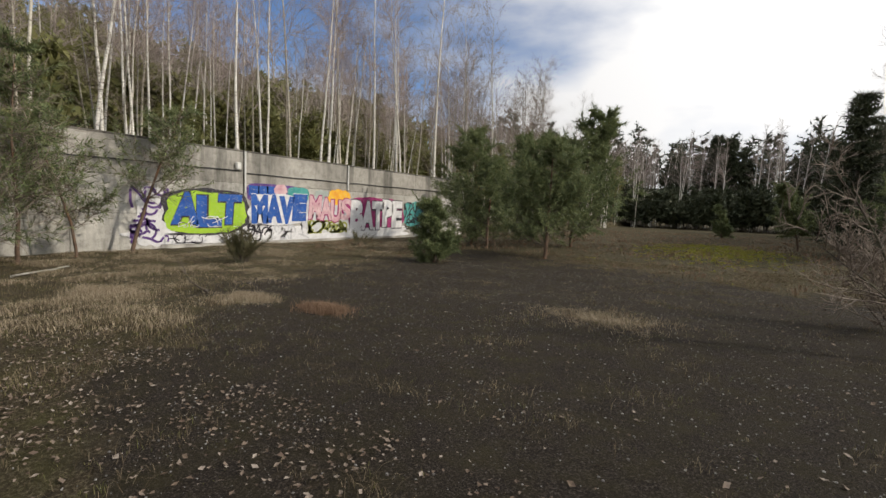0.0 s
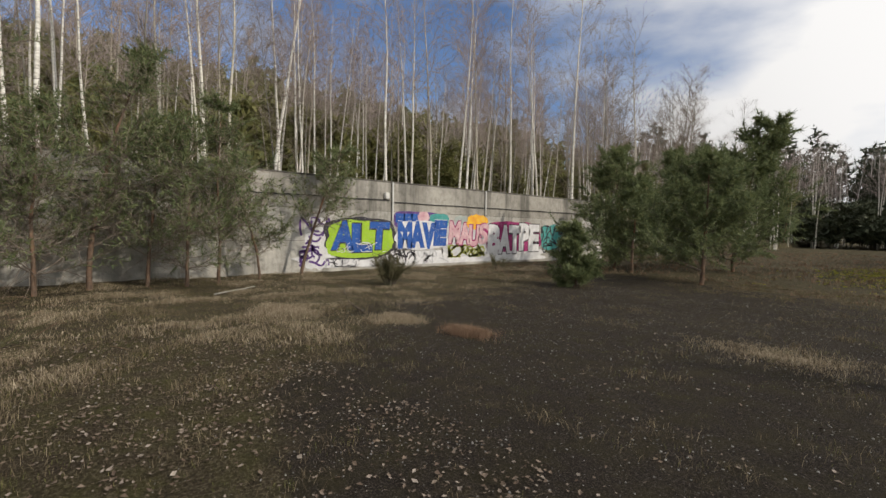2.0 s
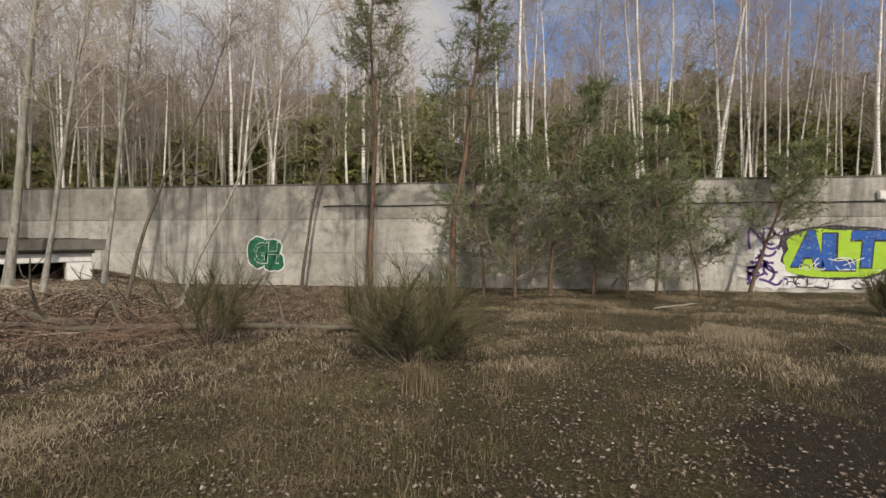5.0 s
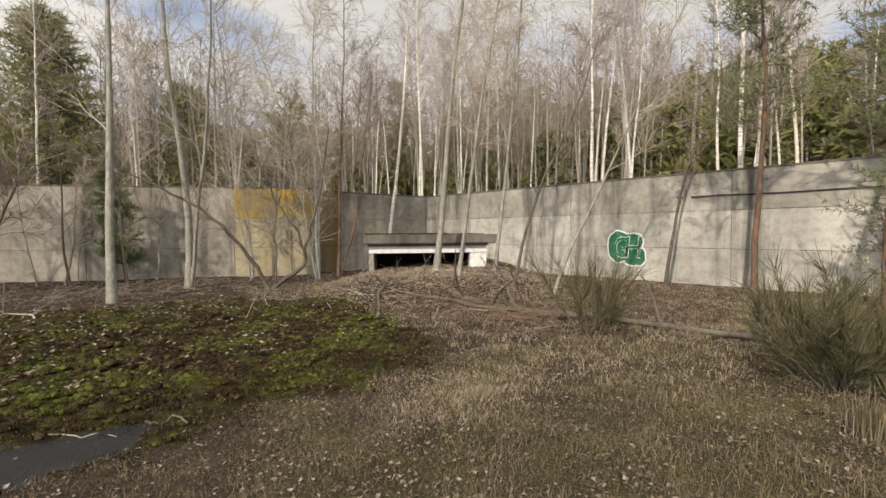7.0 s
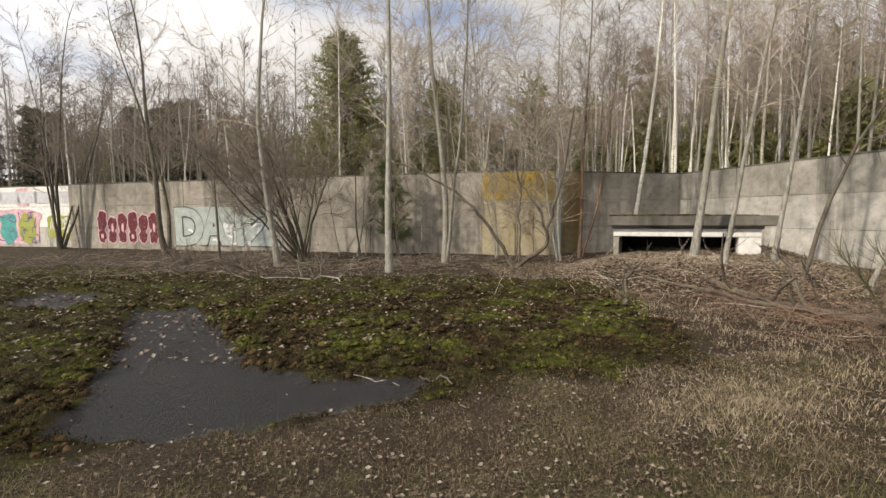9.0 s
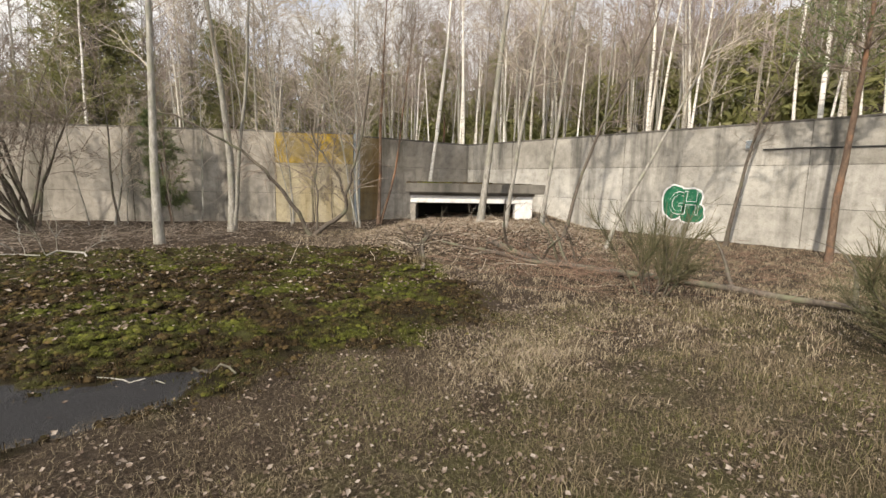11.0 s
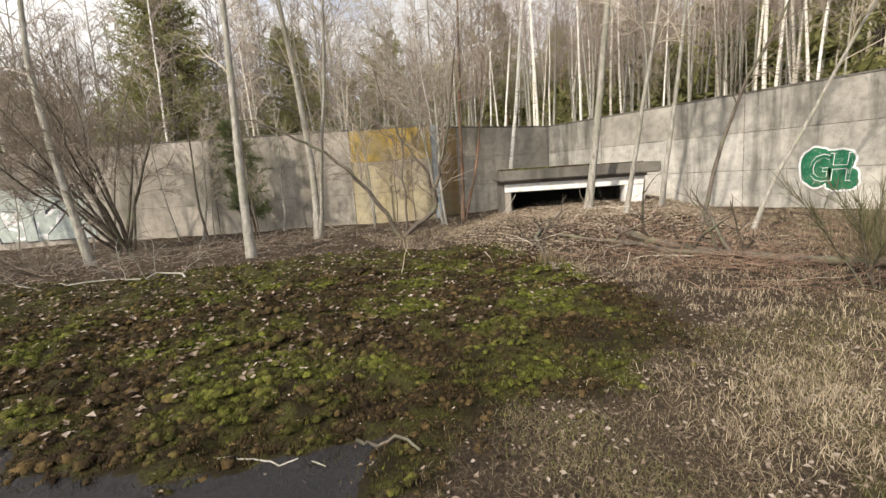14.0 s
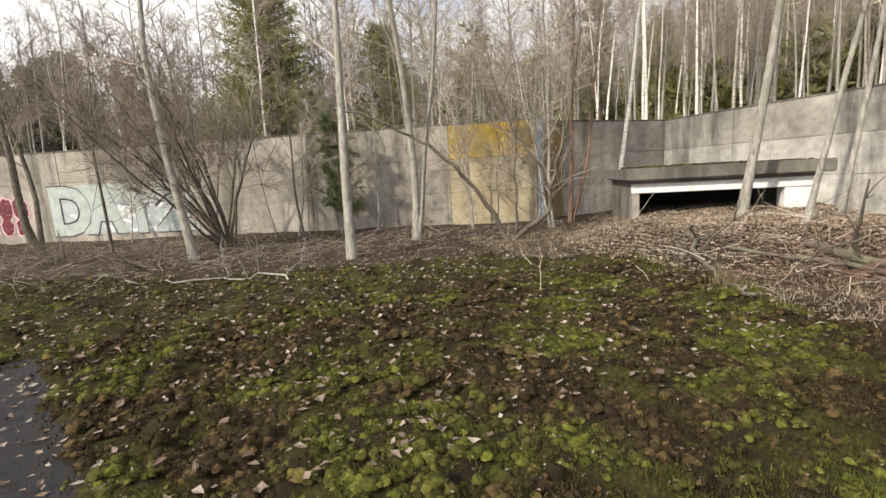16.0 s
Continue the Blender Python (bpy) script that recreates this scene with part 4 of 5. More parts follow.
near_pine("thin young pine with dead lower branches", -12.7, 1.1, 27, height=5.6, radius=0.062, first=0.16, whorls=11, reach=0.49, sprays=7, size=0.17, dens=9, lean=(0.0, 0.05))
near_pine("young pine pair against the concrete wall", -12.9, 2.2, 28, height=4.2, radius=0.047, first=0.18, whorls=9, reach=0.54, sprays=7, size=0.17, dens=9)
near_pine("small pine growing close to the wall foot", -13.2, 4.9, 33, height=3.6, radius=0.039, first=0.2, whorls=8, reach=0.51, sprays=7, size=0.16, dens=9)
near_pine("low spreading pine with many dead grey twigs", -12.2, 0.2, 37, height=3.9, radius=0.05, first=0.1, whorls=10, reach=0.62, sprays=7, size=0.17, dens=9)
near_pine("thin pine with sparse brownish crown by the wall", -12.9, -0.6, 38, height=4.4, radius=0.05, first=0.12, whorls=10, reach=0.55, sprays=5, size=0.16, dens=7)
near_pine("thin young pine leaning over the wall foot", -12.4, 2.9, 39, height=3.7, radius=0.045, first=0.12, whorls=9, reach=0.6, sprays=6, size=0.17, dens=9)
near_pine("tall pine with orange trunk and high crown", -12.6, -1.4, 30, height=9.0, radius=0.086, first=0.40, whorls=12, reach=0.26, sprays=6, size=0.18, dens=9)
near_pine("tall pine with reddish trunk beside the wall", -12.6, -3.6, 31, height=8.6, radius=0.078, first=0.42, whorls=11, reach=0.26, sprays=6, size=0.18, dens=9)
near_pine("dark young pine half hidden behind grey trunks", -2.9, -18.3, 32, height=3.6, radius=0.039, first=0.15, whorls=9, reach=0.26, sprays=7, size=0.17, dens=11)
near_pine("small lone pine far out on the grass", -1.6, 42.0, 34, height=2.6, radius=0.047, first=0.06, whorls=9, reach=0.30, sprays=7, size=0.2, dens=11, width=0.02)
near_pine("young pine by the mossy grass strip", 2.2, 30.0, 35, height=3.6, radius=0.055, first=0.2, whorls=9, reach=0.40, sprays=7, size=0.22, dens=10, width=0.018)
near_pine("dark pine at the edge of the clearing", 5.6, 24.0, 36, height=5.5, radius=0.070, first=0.1, whorls=11, reach=0.42, sprays=8, size=0.24, dens=11, width=0.018)


# ---- woods behind the walls ----
def birch_maker(name, seed, h, mats, label, limbs=28, twigs=9, fine=2, first=0.42):
    def make(m):
        t, c = bare_tree(random.Random(seed), h, 0.0062 * h, (0, 0), first, limbs, twigs, 0.02, 0.025, 0.9, 0, 6, fine, 1.25, 4)
        e = tree_thing(name, label, Matrix.Identity(4), t, c, mats, "birches of the wood" if name == "birch_tree" else "bare trees of the wood")
        e.matrix_basis = m
        return e
    return make


def canopy_maker(seed, h):
    def make(m):
        t, c, nd = pine(random.Random(seed), h, 0.010 * h, 0.36, 10, 0.22, 6, 0.55, (0, 0), 8, 0.045)
        e = tree_thing("forest_pine", "tall forest pine with high olive-green crown", Matrix.Identity(4), t, c, (PINE_BARK, DARK_BARK, NEEDLE_OLIVE), "pines of the wood", nd)
        e.matrix_basis = m
        return e
    return make


def conifer_maker(seed, h, mat, label, reach=0.17, **kw):
    def make(m):
        t, nd = conifer(random.Random(seed), h, reach=reach, **kw)
        e = empty("conifer_tree", Matrix.Identity(4), label, "tree", "conifers of the wood")
        obj("trunk", *t, DARK_BARK, e)
        obj("crown", *nd, mat, e, smooth=False)["kind"] = "stuff"
        e.matrix_basis = m
        return e
    return make


BIRCHES = [birch_maker("birch_tree", 100 + k, 13 + k % 4, (BIRCH, TWIG_RED), "tall bare birch with white bark behind the wall") for k in range(6)]
GREYS = [birch_maker("bare_tree", 120 + k, 11 + k % 4, (GREY_BARK, TWIG), "bare slender grey tree in the wood", 28, 9, 2, 0.3) for k in range(5)]
PINES = [canopy_maker(140 + k, 15 + k) for k in range(3)]
CONIFERS = [conifer_maker(160 + k, 12, NEEDLE_DARK, "dark dense conifer of the forest edge") for k in range(3)]
CYPRESS = [conifer_maker(170, 13, NEEDLE_OLIVE, "dense olive-green conifer behind the wall", 0.33, layers=44, dens=15, size=0.5, width=0.03)]
made = {}


def spot(rng, x, y, s, tilt=0.05):
    return Matrix.Translation((x, y, height_at(x, y) - 0.05)) @ Euler((rng.gauss(0, tilt), rng.gauss(0, tilt), rng.uniform(0, 6.28))).to_matrix().to_4x4() @ Matrix.Scale(s, 4)


def grow(rng, kinds, tag, x, y, s, tilt=0.05):
    k = rng.randrange(len(kinds))
    m = spot(rng, x, y, s, tilt)
    key = (tag, k)
    if key in made:
        o = copy_thing(made[key], Matrix.Identity(4))
        o.matrix_basis = m
    else:
        made[key] = kinds[k](m)


rng = random.Random(5)
for _ in range(150):
    grow(rng, BIRCHES, "birch", -16.0 - 17 * rng.random() ** 1.1, rng.uniform(-32, 46), rng.uniform(0.72, 1.02))
for _ in range(34):
    grow(rng, GREYS, "grey", -15.8 - 12 * rng.random(), rng.uniform(-24, 34), rng.uniform(0.45, 0.9))
for _ in range(46):
    grow(rng, PINES, "pine", rng.uniform(-62, -36), rng.uniform(-50, 62), rng.uniform(0.45, 0.68), 0.02)
for _ in range(140):     # behind the south wall
    s, d = rng.uniform(-9, 46), 1.2 + 22 * rng.random()
    p = SO + SD * s + Vector((-0.5, -0.866, 0)) * d
    if rng.random() < 0.68:
        grow(rng, GREYS, "grey", p.x, p.y, rng.uniform(0.6, 0.95))
    else:
        grow(rng, BIRCHES, "birch", p.x, p.y, rng.uniform(0.6, 0.95))
for _ in range(16):
    s = rng.uniform(-14, 50)
    p = SO + SD * s + Vector((-0.5, -0.866, 0)) * rng.uniform(24, 40)
    grow(rng, PINES, "pine", p.x, p.y, rng.uniform(0.65, 0.85), 0.02)
grow(rng, CYPRESS, "cyp", -1.7, -29.0, 0.9, 0)
grow(rng, CYPRESS, "cyp", -7.6, -29.5, 0.74, 0)
for s in (25, 28, 30, 32, 34, 37, 40, 43, 47):
    p = SO + SD * s + Vector((-0.5, -0.866, 0)) * rng.uniform(9, 16)
    grow(rng, CONIFERS, "con", p.x, p.y, rng.uniform(0.8, 1.05), 0.01)
for _ in range(34):     # far edge of the clearing
    x = rng.uniform(-34, 26)
    grow(rng, BIRCHES, "birch", x, 74 + rng.uniform(0, 10), rng.uniform(0.75, 1.0), 0.02)
for _ in range(34):
    x = rng.uniform(-36, 40)
    grow(rng, CONIFERS, "con", x, 80 + rng.uniform(0, 14), rng.uniform(0.85, 1.25), 0.01)
for _ in range(16):     # darker trees along the clearing's east side
    y = rng.uniform(26, 74)
    grow(rng, CONIFERS, "con", 0.09 * y + 1.0 + rng.uniform(0, 7), y, rng.uniform(0.4, 0.62), 0.02)
for _ in range(12):
    y = rng.uniform(20, 70)
    grow(rng, GREYS, "grey", 0.07 * y + 2.5 + rng.uniform(0, 5), y, rng.uniform(0.6, 0.95))
for _ in range(40):
    y = rng.uniform(26, 72)
    grow(rng, GREYS if y < 50 else BIRCHES, "grey" if y < 50 else "birch", -13 - rng.uniform(0, 6), y, rng.uniform(0.6, 0.95))
for _ in range(9):
    y = rng.uniform(28, 70)
    grow(rng, PINES, "pine", -13 - rng.uniform(0, 8), y, rng.uniform(0.35, 0.6), 0.02)



def far_wood(name, label, count, seed, place, evergreen, mats, hmin, hmax):
    """Distant trees nobody could count, as one mesh of stems and one of crowns."""
    r = random.Random(seed)
    TV, TF, CV, CF = [], [], [], []
    for _ in range(count):
        x, y = place(r)
        h = r.uniform(hmin, hmax)
        o = Vector((x, y, height_at(x, y) - 0.2))
        pts = wander(r, o, Vector((0, 0, 1)), h, 4, 0.03)
        rad = 0.0075 * h
        tube(TV, TF, pts, [rad, rad * .85, rad * .6, rad * .4, rad * .12], 4)
        for b in range(46 if evergreen else 34):
            f = r.uniform(0.30 if evergreen else 0.5, 0.99)
            k = min(int(f * 4), 3)
            p = pts[k].lerp(pts[k + 1], f * 4 - k)
            d = bend(r, Vector((0, 0, 1)), r.uniform(25, 65) if not evergreen else r.uniform(45, 95))
            ln = h * (0.20 if evergreen else 0.17) * (1.25 - f) * r.uniform(0.6, 1.2)
            q = p + d * ln
            if evergreen:
                for _ in range(4):
                    needles(r, CV, CF, p.lerp(q, r.uniform(0.3, 1.0)), d, 0.75, 3, 0.13)
            else:
                tube(CV, CF, [p, q], [0.020, 0.008], 3)
                for _ in range(4):
                    u = p.lerp(q, r.uniform(0.2, 1))
                    tube(CV, CF, [u, u + bend(r, d, r.uniform(15, 50)) * ln * r.uniform(0.3, 0.6)], [0.012, 0.005], 3)
    e = empty(name, Matrix.Identity(4), label, "trees", kind="stuff")
    obj("stem_mass", TV, TF, mats[0], e)["kind"] = "stuff"
    obj("crown_mass", CV, CF, mats[1], e, smooth=False)["kind"] = "stuff"


def behind_south(lo, hi, near, deep):
    def place(r):
        p = SO + SD * r.uniform(lo, hi) + Vector((-0.5, -0.866, 0)) * (near + deep * r.random())
        return p.x, p.y
    return place


def hill(lo, hi):
    return lambda r: (r.uniform(lo, hi), r.uniform(-60, 85))


far_wood("far_pines", "distant olive pine wood on the slope", 420, 201, hill(-75, -38), True, (DARK_BARK, NEEDLE_OLIVE), 6, 9.5)
far_wood("far_thicket", "olive evergreen thicket between the birch trunks", 170, 211, lambda r: (r.uniform(-42, -27), r.uniform(-60, 75)), True, (DARK_BARK, NEEDLE_OLIVE), 4, 7.5)
far_wood("far_birches", "distant bare birch wood behind the wall", 230, 202, hill(-48, -28), False, (BIRCH, TWIG_RED), 10, 15)
far_wood("far_bare_wood", "distant bare grey wood behind the wall", 420, 203, behind_south(-25, 62, 7, 30), False, (GREY_BARK, TWIG), 9, 14)
far_wood("far_pines", "distant dark pine wood behind bare trees", 170, 204, behind_south(-30, 70, 26, 26), True, (DARK_BARK, NEEDLE_OLIVE), 8, 13)
far_wood("far_birches", "distant reddish birch wood at the clearing end", 170, 205, lambda r: (r.uniform(-40, 28), r.uniform(72, 92)), False, (BIRCH, TWIG_RED), 11, 15)
far_wood("far_conifers", "distant dark conifer wood at the clearing end", 150, 206, lambda r: (r.uniform(-45, 45), r.uniform(84, 110)), True, (DARK_BARK, NEEDLE_DARK), 10, 17)
far_wood("far_conifers", "dark conifer wood along the clearing side", 90, 207, lambda r: (r.uniform(7.5, 26), r.uniform(28, 84)), True, (DARK_BARK, NEEDLE_DARK), 8, 13)
far_wood("far_thicket", "low evergreen thicket behind the grey wall", 130, 210, behind_south(-30, 70, 16, 26), True, (DARK_BARK, NEEDLE_OLIVE), 3, 6)
far_wood("far_thicket", "dark low thicket at the clearing end", 160, 208, lambda r: (r.uniform(-22, 22), r.uniform(70, 80)), True, (DARK_BARK, NEEDLE_DARK), 3, 6)
far_wood("far_bare_wood", "bare grey trees along the clearing side", 60, 209, lambda r: (r.uniform(5.5, 20), r.uniform(22, 60)), False, (DARK_BARK, TWIG), 7, 11)

# ---- shrubs ----
def broom(label, x, y, seed, height, spread, stems, woody=14, mat=BROOM):
    r = random.Random(seed)
    e = empty("broom_bush", Matrix.Translation((x, y, height_at(x, y))), label, "bush")
    WV, WF, GV, GF = [], [], [], []
    for _ in range(woody):
        az, t = r.uniform(0, 6.28), r.uniform(0.1, 0.9) * spread
        d = Vector((math.cos(az) * t, math.sin(az) * t, 1))
        p = Vector((math.cos(az), math.sin(az), 0)) * r.uniform(0, 0.18) - Vector((0, 0, 0.05))
        pts = wander(r, p, d, height * r.uniform(0.5, 0.9), 5, 0.2, 0.02)
        tube(WV, WF, pts, [0.013, 0.011, 0.009, 0.007, 0.005, 0.003], 4)
        for _ in range(stems // woody):
            g = r.uniform(0.25, 0.99) * 5
            k = min(int(g), 4)
            q = pts[k].lerp(pts[k + 1], g - k)
            sd = bend(r, (pts[k + 1] - pts[k]).normalized(), r.uniform(8, 48))
            sp = wander(r, q, sd, height * r.uniform(0.10, 0.28), 2, 0.16, 0.08)
            tube(GV, GF, sp, [0.0036, 0.003, 0.0014], 3)
    obj("stem_base", WV, WF, DARK_BARK, e)["kind"] = "stuff"
    obj("shoot_mass", GV, GF, mat, e, "thin upright shoots")["kind"] = "stuff"
    return e


broom("broad green broom bush with brown woody stems", -6.05, -1.25, 41, 1.5, 1.7, 3600, 40)
broom("narrow upright broom bush beside the log", -6.5, -4.2, 42, 1.6, 0.7, 1000, 14)
broom("low green broom bush before the painted wall", -10.1, 7.1, 43, 1.05, 1.1, 2000, 24)
broom("low sprawling broom near the wall foot", -12.2, 13.5, 44, 0.7, 1.1, 500, 14)
broom("small green broom at the wall foot", -13.6, -2.2, 45, 0.8, 1.0, 400, 10)
broom("low dry shrub under leafless trees", 2.0, -15.2, 46, 0.9, 1.2, 500, 16, TWIG)
broom("low dry shrub under leafless trees", 4.2, -17.4, 47, 0.9, 1.2, 500, 16, TWIG)

# ---- fallen wood ----
def stick(name, label, a, b, r0, r1, seed, mat=DARK_BARK, side=0, lift=0.02, category="branch", wob=0.05):
    rr = random.Random(seed)
    a, b = Vector((*a, 0)), Vector((*b, 0))
    e = empty(name, Matrix.Identity(4), label, category)
    pts = []
    for k in range(11):
        p = a.lerp(b, k / 10) + Vector((rr.gauss(0, wob), rr.gauss(0, wob), 0))
        p.z = height_at(p.x, p.y) + r0 * 0.8 + lift
        pts.append(p)
    V, F = [], []
    tube(V, F, pts, [r0 + (r1 - r0) * k / 10 for k in range(11)], 8)
    for k in (0, 10):
        F.append(tuple(range(k * 8, k * 8 + 8)))
    obj("stem", V, F, mat, e)
    for _ in range(side):
        k = rr.randint(1, 9)
        V, F = [], []
        d = Vector((rr.uniform(-1, 1), rr.uniform(-1, 1), rr.uniform(0.3, 1.2)))
        bp = wander(rr, pts[k], d, rr.uniform(0.5, 1.3), 5, 0.2, 0.0)
        tube(V, F, bp, [r1 * 0.9 * (1 - 0.15 * q) for q in range(6)], 5)
        for _ in range(3):
            q = rr.randint(1, 4)
            tp = wander(rr, bp[q], bend(rr, (bp[q + 1] - bp[q]).normalized(), 40), rr.uniform(.2, .5), 3, 0.2)
            tube(V, F, tp, [0.008, 0.007, 0.005, 0.002], 4)
        obj("side_branch", V, F, mat, e)
    return e


stick("fallen_log", "long thin fallen tree trunk lying on dry grass", (-6.9, -7.9), (-7.7, -1.6), 0.062, 0.04, 51, DARK_BARK, 6, category="log")
stick("dead_branch", "dead branch pointing up from the log", (-7.3, -5.6), (-6.2, -8.4), 0.05, 0.025, 52, DARK_BARK, 6)
stick("dead_branch", "broken dead branch on the leaf litter", (-6.3, -9.2), (-4.6, -7.0), 0.04, 0.02, 53, DARK_BARK, 6)
stick("dead_branch", "pale stick at the edge of the wet tarmac", (-0.25, -5.2), (-0.75, -4.85), 0.006, 0.004, 54, GREY_BARK, 0, lift=0.006, wob=0.01)
stick("dead_branch", "dark short stick by the wet tarmac", (-0.95, -4.9), (-1.15, -4.55), 0.012, 0.008, 55, DARK_BARK, 0, wob=0.012)
stick("dead_branch", "pale fallen branch on dry grass", (-0.6, -11.6), (1.9, -12.9), 0.02, 0.008, 56, GREY_BARK, 6, wob=0.09)
stick("dead_branch", "pale stick in the grass near the wall", (-10.6, 3.0), (-11.6, 4.2), 0.02, 0.015, 57, GREY_BARK, 0, wob=0.012)
stick("dead_branch", "dark twig on gravel", (-6.9, 4.3), (-7.6, 4.5), 0.02, 0.012, 58, DARK_BARK, 1, wob=0.012)


def brush(name, label, cx, cy, sx, sy, count, seed, mat, ln=(0.3, 1.1), lift=0.25):
    r = random.Random(seed)
    V, F = [], []
    for _ in range(count):
        x, y = r.gauss(cx, sx), r.gauss(cy, sy)
        d = Vector((r.uniform(-1, 1), r.uniform(-1, 1), r.uniform(-0.12, 0.35)))
        p = Vector((x, y, height_at(x, y) + r.random() ** 2 * lift + 0.01))
        pts = wander(r, p, d, r.uniform(*ln), 4, 0.18, -0.05)
        w = r.uniform(0.002, 0.006)
        tube(V, F, pts, [w, w, w * .8, w * .6, w * .3], 3)
    return tagged(obj(name, V, F, mat), label, "twigs", kind="stuff")


brush("brushwood", "heap of reddish dead brushwood on the mound", -6.8, -6.0, 0.7, 1.3, 600, 61, DEAD_RED)
brush("brushwood", "scattered pale dead twigs on leaf litter", -7.2, -8.2, 1.5, 1.4, 90, 62, TWIG_PALE)
brush("brushwood", "dead brown stalks along the wall foot", -10.5, -4.5, 1.6, 2.2, 700, 63, DEAD_RED, (0.2, 0.7), 0.15)
brush("brushwood", "tangled dead twigs under the bare trees", -1.0, -14.6, 4.0, 0.9, 900, 64, TWIG, (0.3, 1.0), 0.3)
brush("brushwood", "tangled dead twigs under the bare trees", 4.5, -18.0, 3.5, 1.6, 700, 65, TWIG, (0.3, 1.0), 0.4)


# ---- grass, leaves, stones and moss ----
def field(name, label, mat, count, seed, place, h, w, lean=0.5, category="grass"):
    """Blades of grass, each one thin bent triangle."""
    r = random.Random(seed)
    V, F = [], []
    while count > 0:
        got = place(r)
        if got is None:
            continue
        x, y, tall = got
        for _ in range(6):
            count -= 1
            px, py = x + r.gauss(0, 0.05), y + r.gauss(0, 0.05)
            z = height_at_fast(px, py)
            az = r.uniform(0, 6.28)
            hh = r.uniform(0.5, 1.0) * h * tall
            lx, ly = math.cos(az) * hh * r.uniform(0, lean), math.sin(az) * hh * r.uniform(0, lean)
            bx, by = -math.sin(az) * w, math.cos(az) * w
            i = len(V)
            mx, my, mz = px + lx * .4, py + ly * .4, z + hh * .62
            V.extend(((px - bx, py - by, z - 0.01), (px + bx, py + by, z - 0.01), (mx - bx * .8, my - by * .8, mz), (mx + bx * .8, my + by * .8, mz), (px + lx, py + ly, z + hh * r.uniform(.5, 1))))
            F.extend(((i, i + 1, i + 3, i + 2), (i + 2, i + 3, i + 4)))
    return tagged(obj(name, V, F, mat, smooth=False), label, category, kind="stuff")


_cache = {}


def height_at_fast(x, y):
    k = (round(x * 8), round(y * 8))
    if k not in _cache:
        _cache[k] = height_at(k[0] / 8, k[1] / 8)
    return _cache[k]


_zcache = {}


def zone_fast(x, y):
    k = (round(x * 6), round(y * 6))
    if k not in _zcache:
        _zcache[k] = zones(k[0] / 6, k[1] / 6)
    return _zcache[k]


def dry_place(r):
    x, y = r.uniform(-14.2, 6), r.uniform(-4.6, 16)
    moss, bare, grass, tar = zone_fast(x, y)
    d = grass * (1 - bare) * (1 - moss) * (1 - tar)
    clump = smooth01(-0.15, 0.4, n2(x, y, 1.3, 5.5))
    if r.random() > d * (0.25 + clump) * (1.0 if math.hypot(x, y + 1) > 2 else 0.7):
        return None
    return x, y, 0.6 + 0.8 * clump


def near_dry(r):
    x, y = r.uniform(-6.5, 3.5), r.uniform(-4.7, -0.6)
    moss, bare, grass, tar = zone_fast(x, y)
    if r.random() > (1 - tar) * (1 - moss) * (0.3 + smooth01(-0.2, 0.4, n2(x, y, 1.7, 1.5))):
        return None
    return x, y, 0.7 + 0.4 * r.random()


def weed_place(r):
    got = near_dry(r)
    return got if got and n2(got[0], got[1], 0.9, 15.0) > 0.05 else None


def sparse_place(r):
    x, y = r.uniform(-8, 7), r.uniform(-1, 13)
    if n2(x, y, 1.1, 12.5) + 0.4 * n2(x, y, 3.0, 2.0) < 0.18:
        return None
    return x, y, 0.5 + 0.5 * r.random()


def clump_at(cx, cy, sx, sy):
    def place(r):
        return r.gauss(cx, sx), r.gauss(cy, sy), r.uniform(0.5, 1.0)
    return place


def mound_place(r):
    x, y = r.uniform(-14.2, -4.5), r.uniform(-14, -2)
    moss, bare, grass, tar = zone_fast(x, y)
    return None if r.random() < moss else (x, y, 0.5 + 0.6 * r.random())


def wall_strip(r):
    got = dry_place(r)
    return got if got and got[0] < -5.5 - 0.5 * max(0, got[1] - 4) and n2(got[0], got[1], 0.6, 8.5) > -0.15 else None


field("dry_grass", "pale straw-coloured grass strip before the wall", STRAW, 40000, 70, wall_strip, 0.085, 0.0028, 1.8)
field("dry_grass", "low dry yellowish grass along the wall", DRY_GRASS, 150000, 71, dry_place, 0.075, 0.0016, 1.8)
field("dry_grass", "flattened dry grass in the foreground", DRY_GRASS, 110000, 72, near_dry, 0.036, 0.0011, 4.2)
field("green_grass", "sparse green weeds in dry grass", GREEN_GRASS, 36000, 78, weed_place, 0.035, 0.0013, 1.5)
field("green_grass", "sparse green grass between dry stalks", GREEN_GRASS, 40000, 73, dry_place, 0.05, 0.0016, 1.2)
field("green_grass", "thin weeds on dark gravel", GREEN_GRASS, 12000, 74, sparse_place, 0.025, 0.0014, 1.5)
field("dry_grass", "dry stalks on the earth mound", STRAW, 50000, 75, mound_place, 0.10, 0.0026, 2.0)
for k, (cx, cy, sx, sy, hh, mt) in enumerate(((-4.9, 4.75, 0.17, 0.10, 0.17, RED_GRASS), (-6.2, 4.5, 0.2, 0.13, 0.14, DRY_GRASS), (-1.7, 6.8, 0.45, 0.25, 0.09, DRY_GRASS), (-3.4, -3.6, 0.5, 0.35, 0.09, DRY_GRASS), (-7.9, 3.3, 0.3, 0.2, 0.2, DRY_GRASS))):
    field("grass_tuft", "reddish dry grass clump on dark gravel" if mt is RED_GRASS else "pale dry grass clump on gravel", STRAW if mt is DRY_GRASS else mt, 3600, 80 + k, clump_at(cx, cy, sx, sy), hh, 0.0018, 0.9 if hh > 0.1 else 2.4)
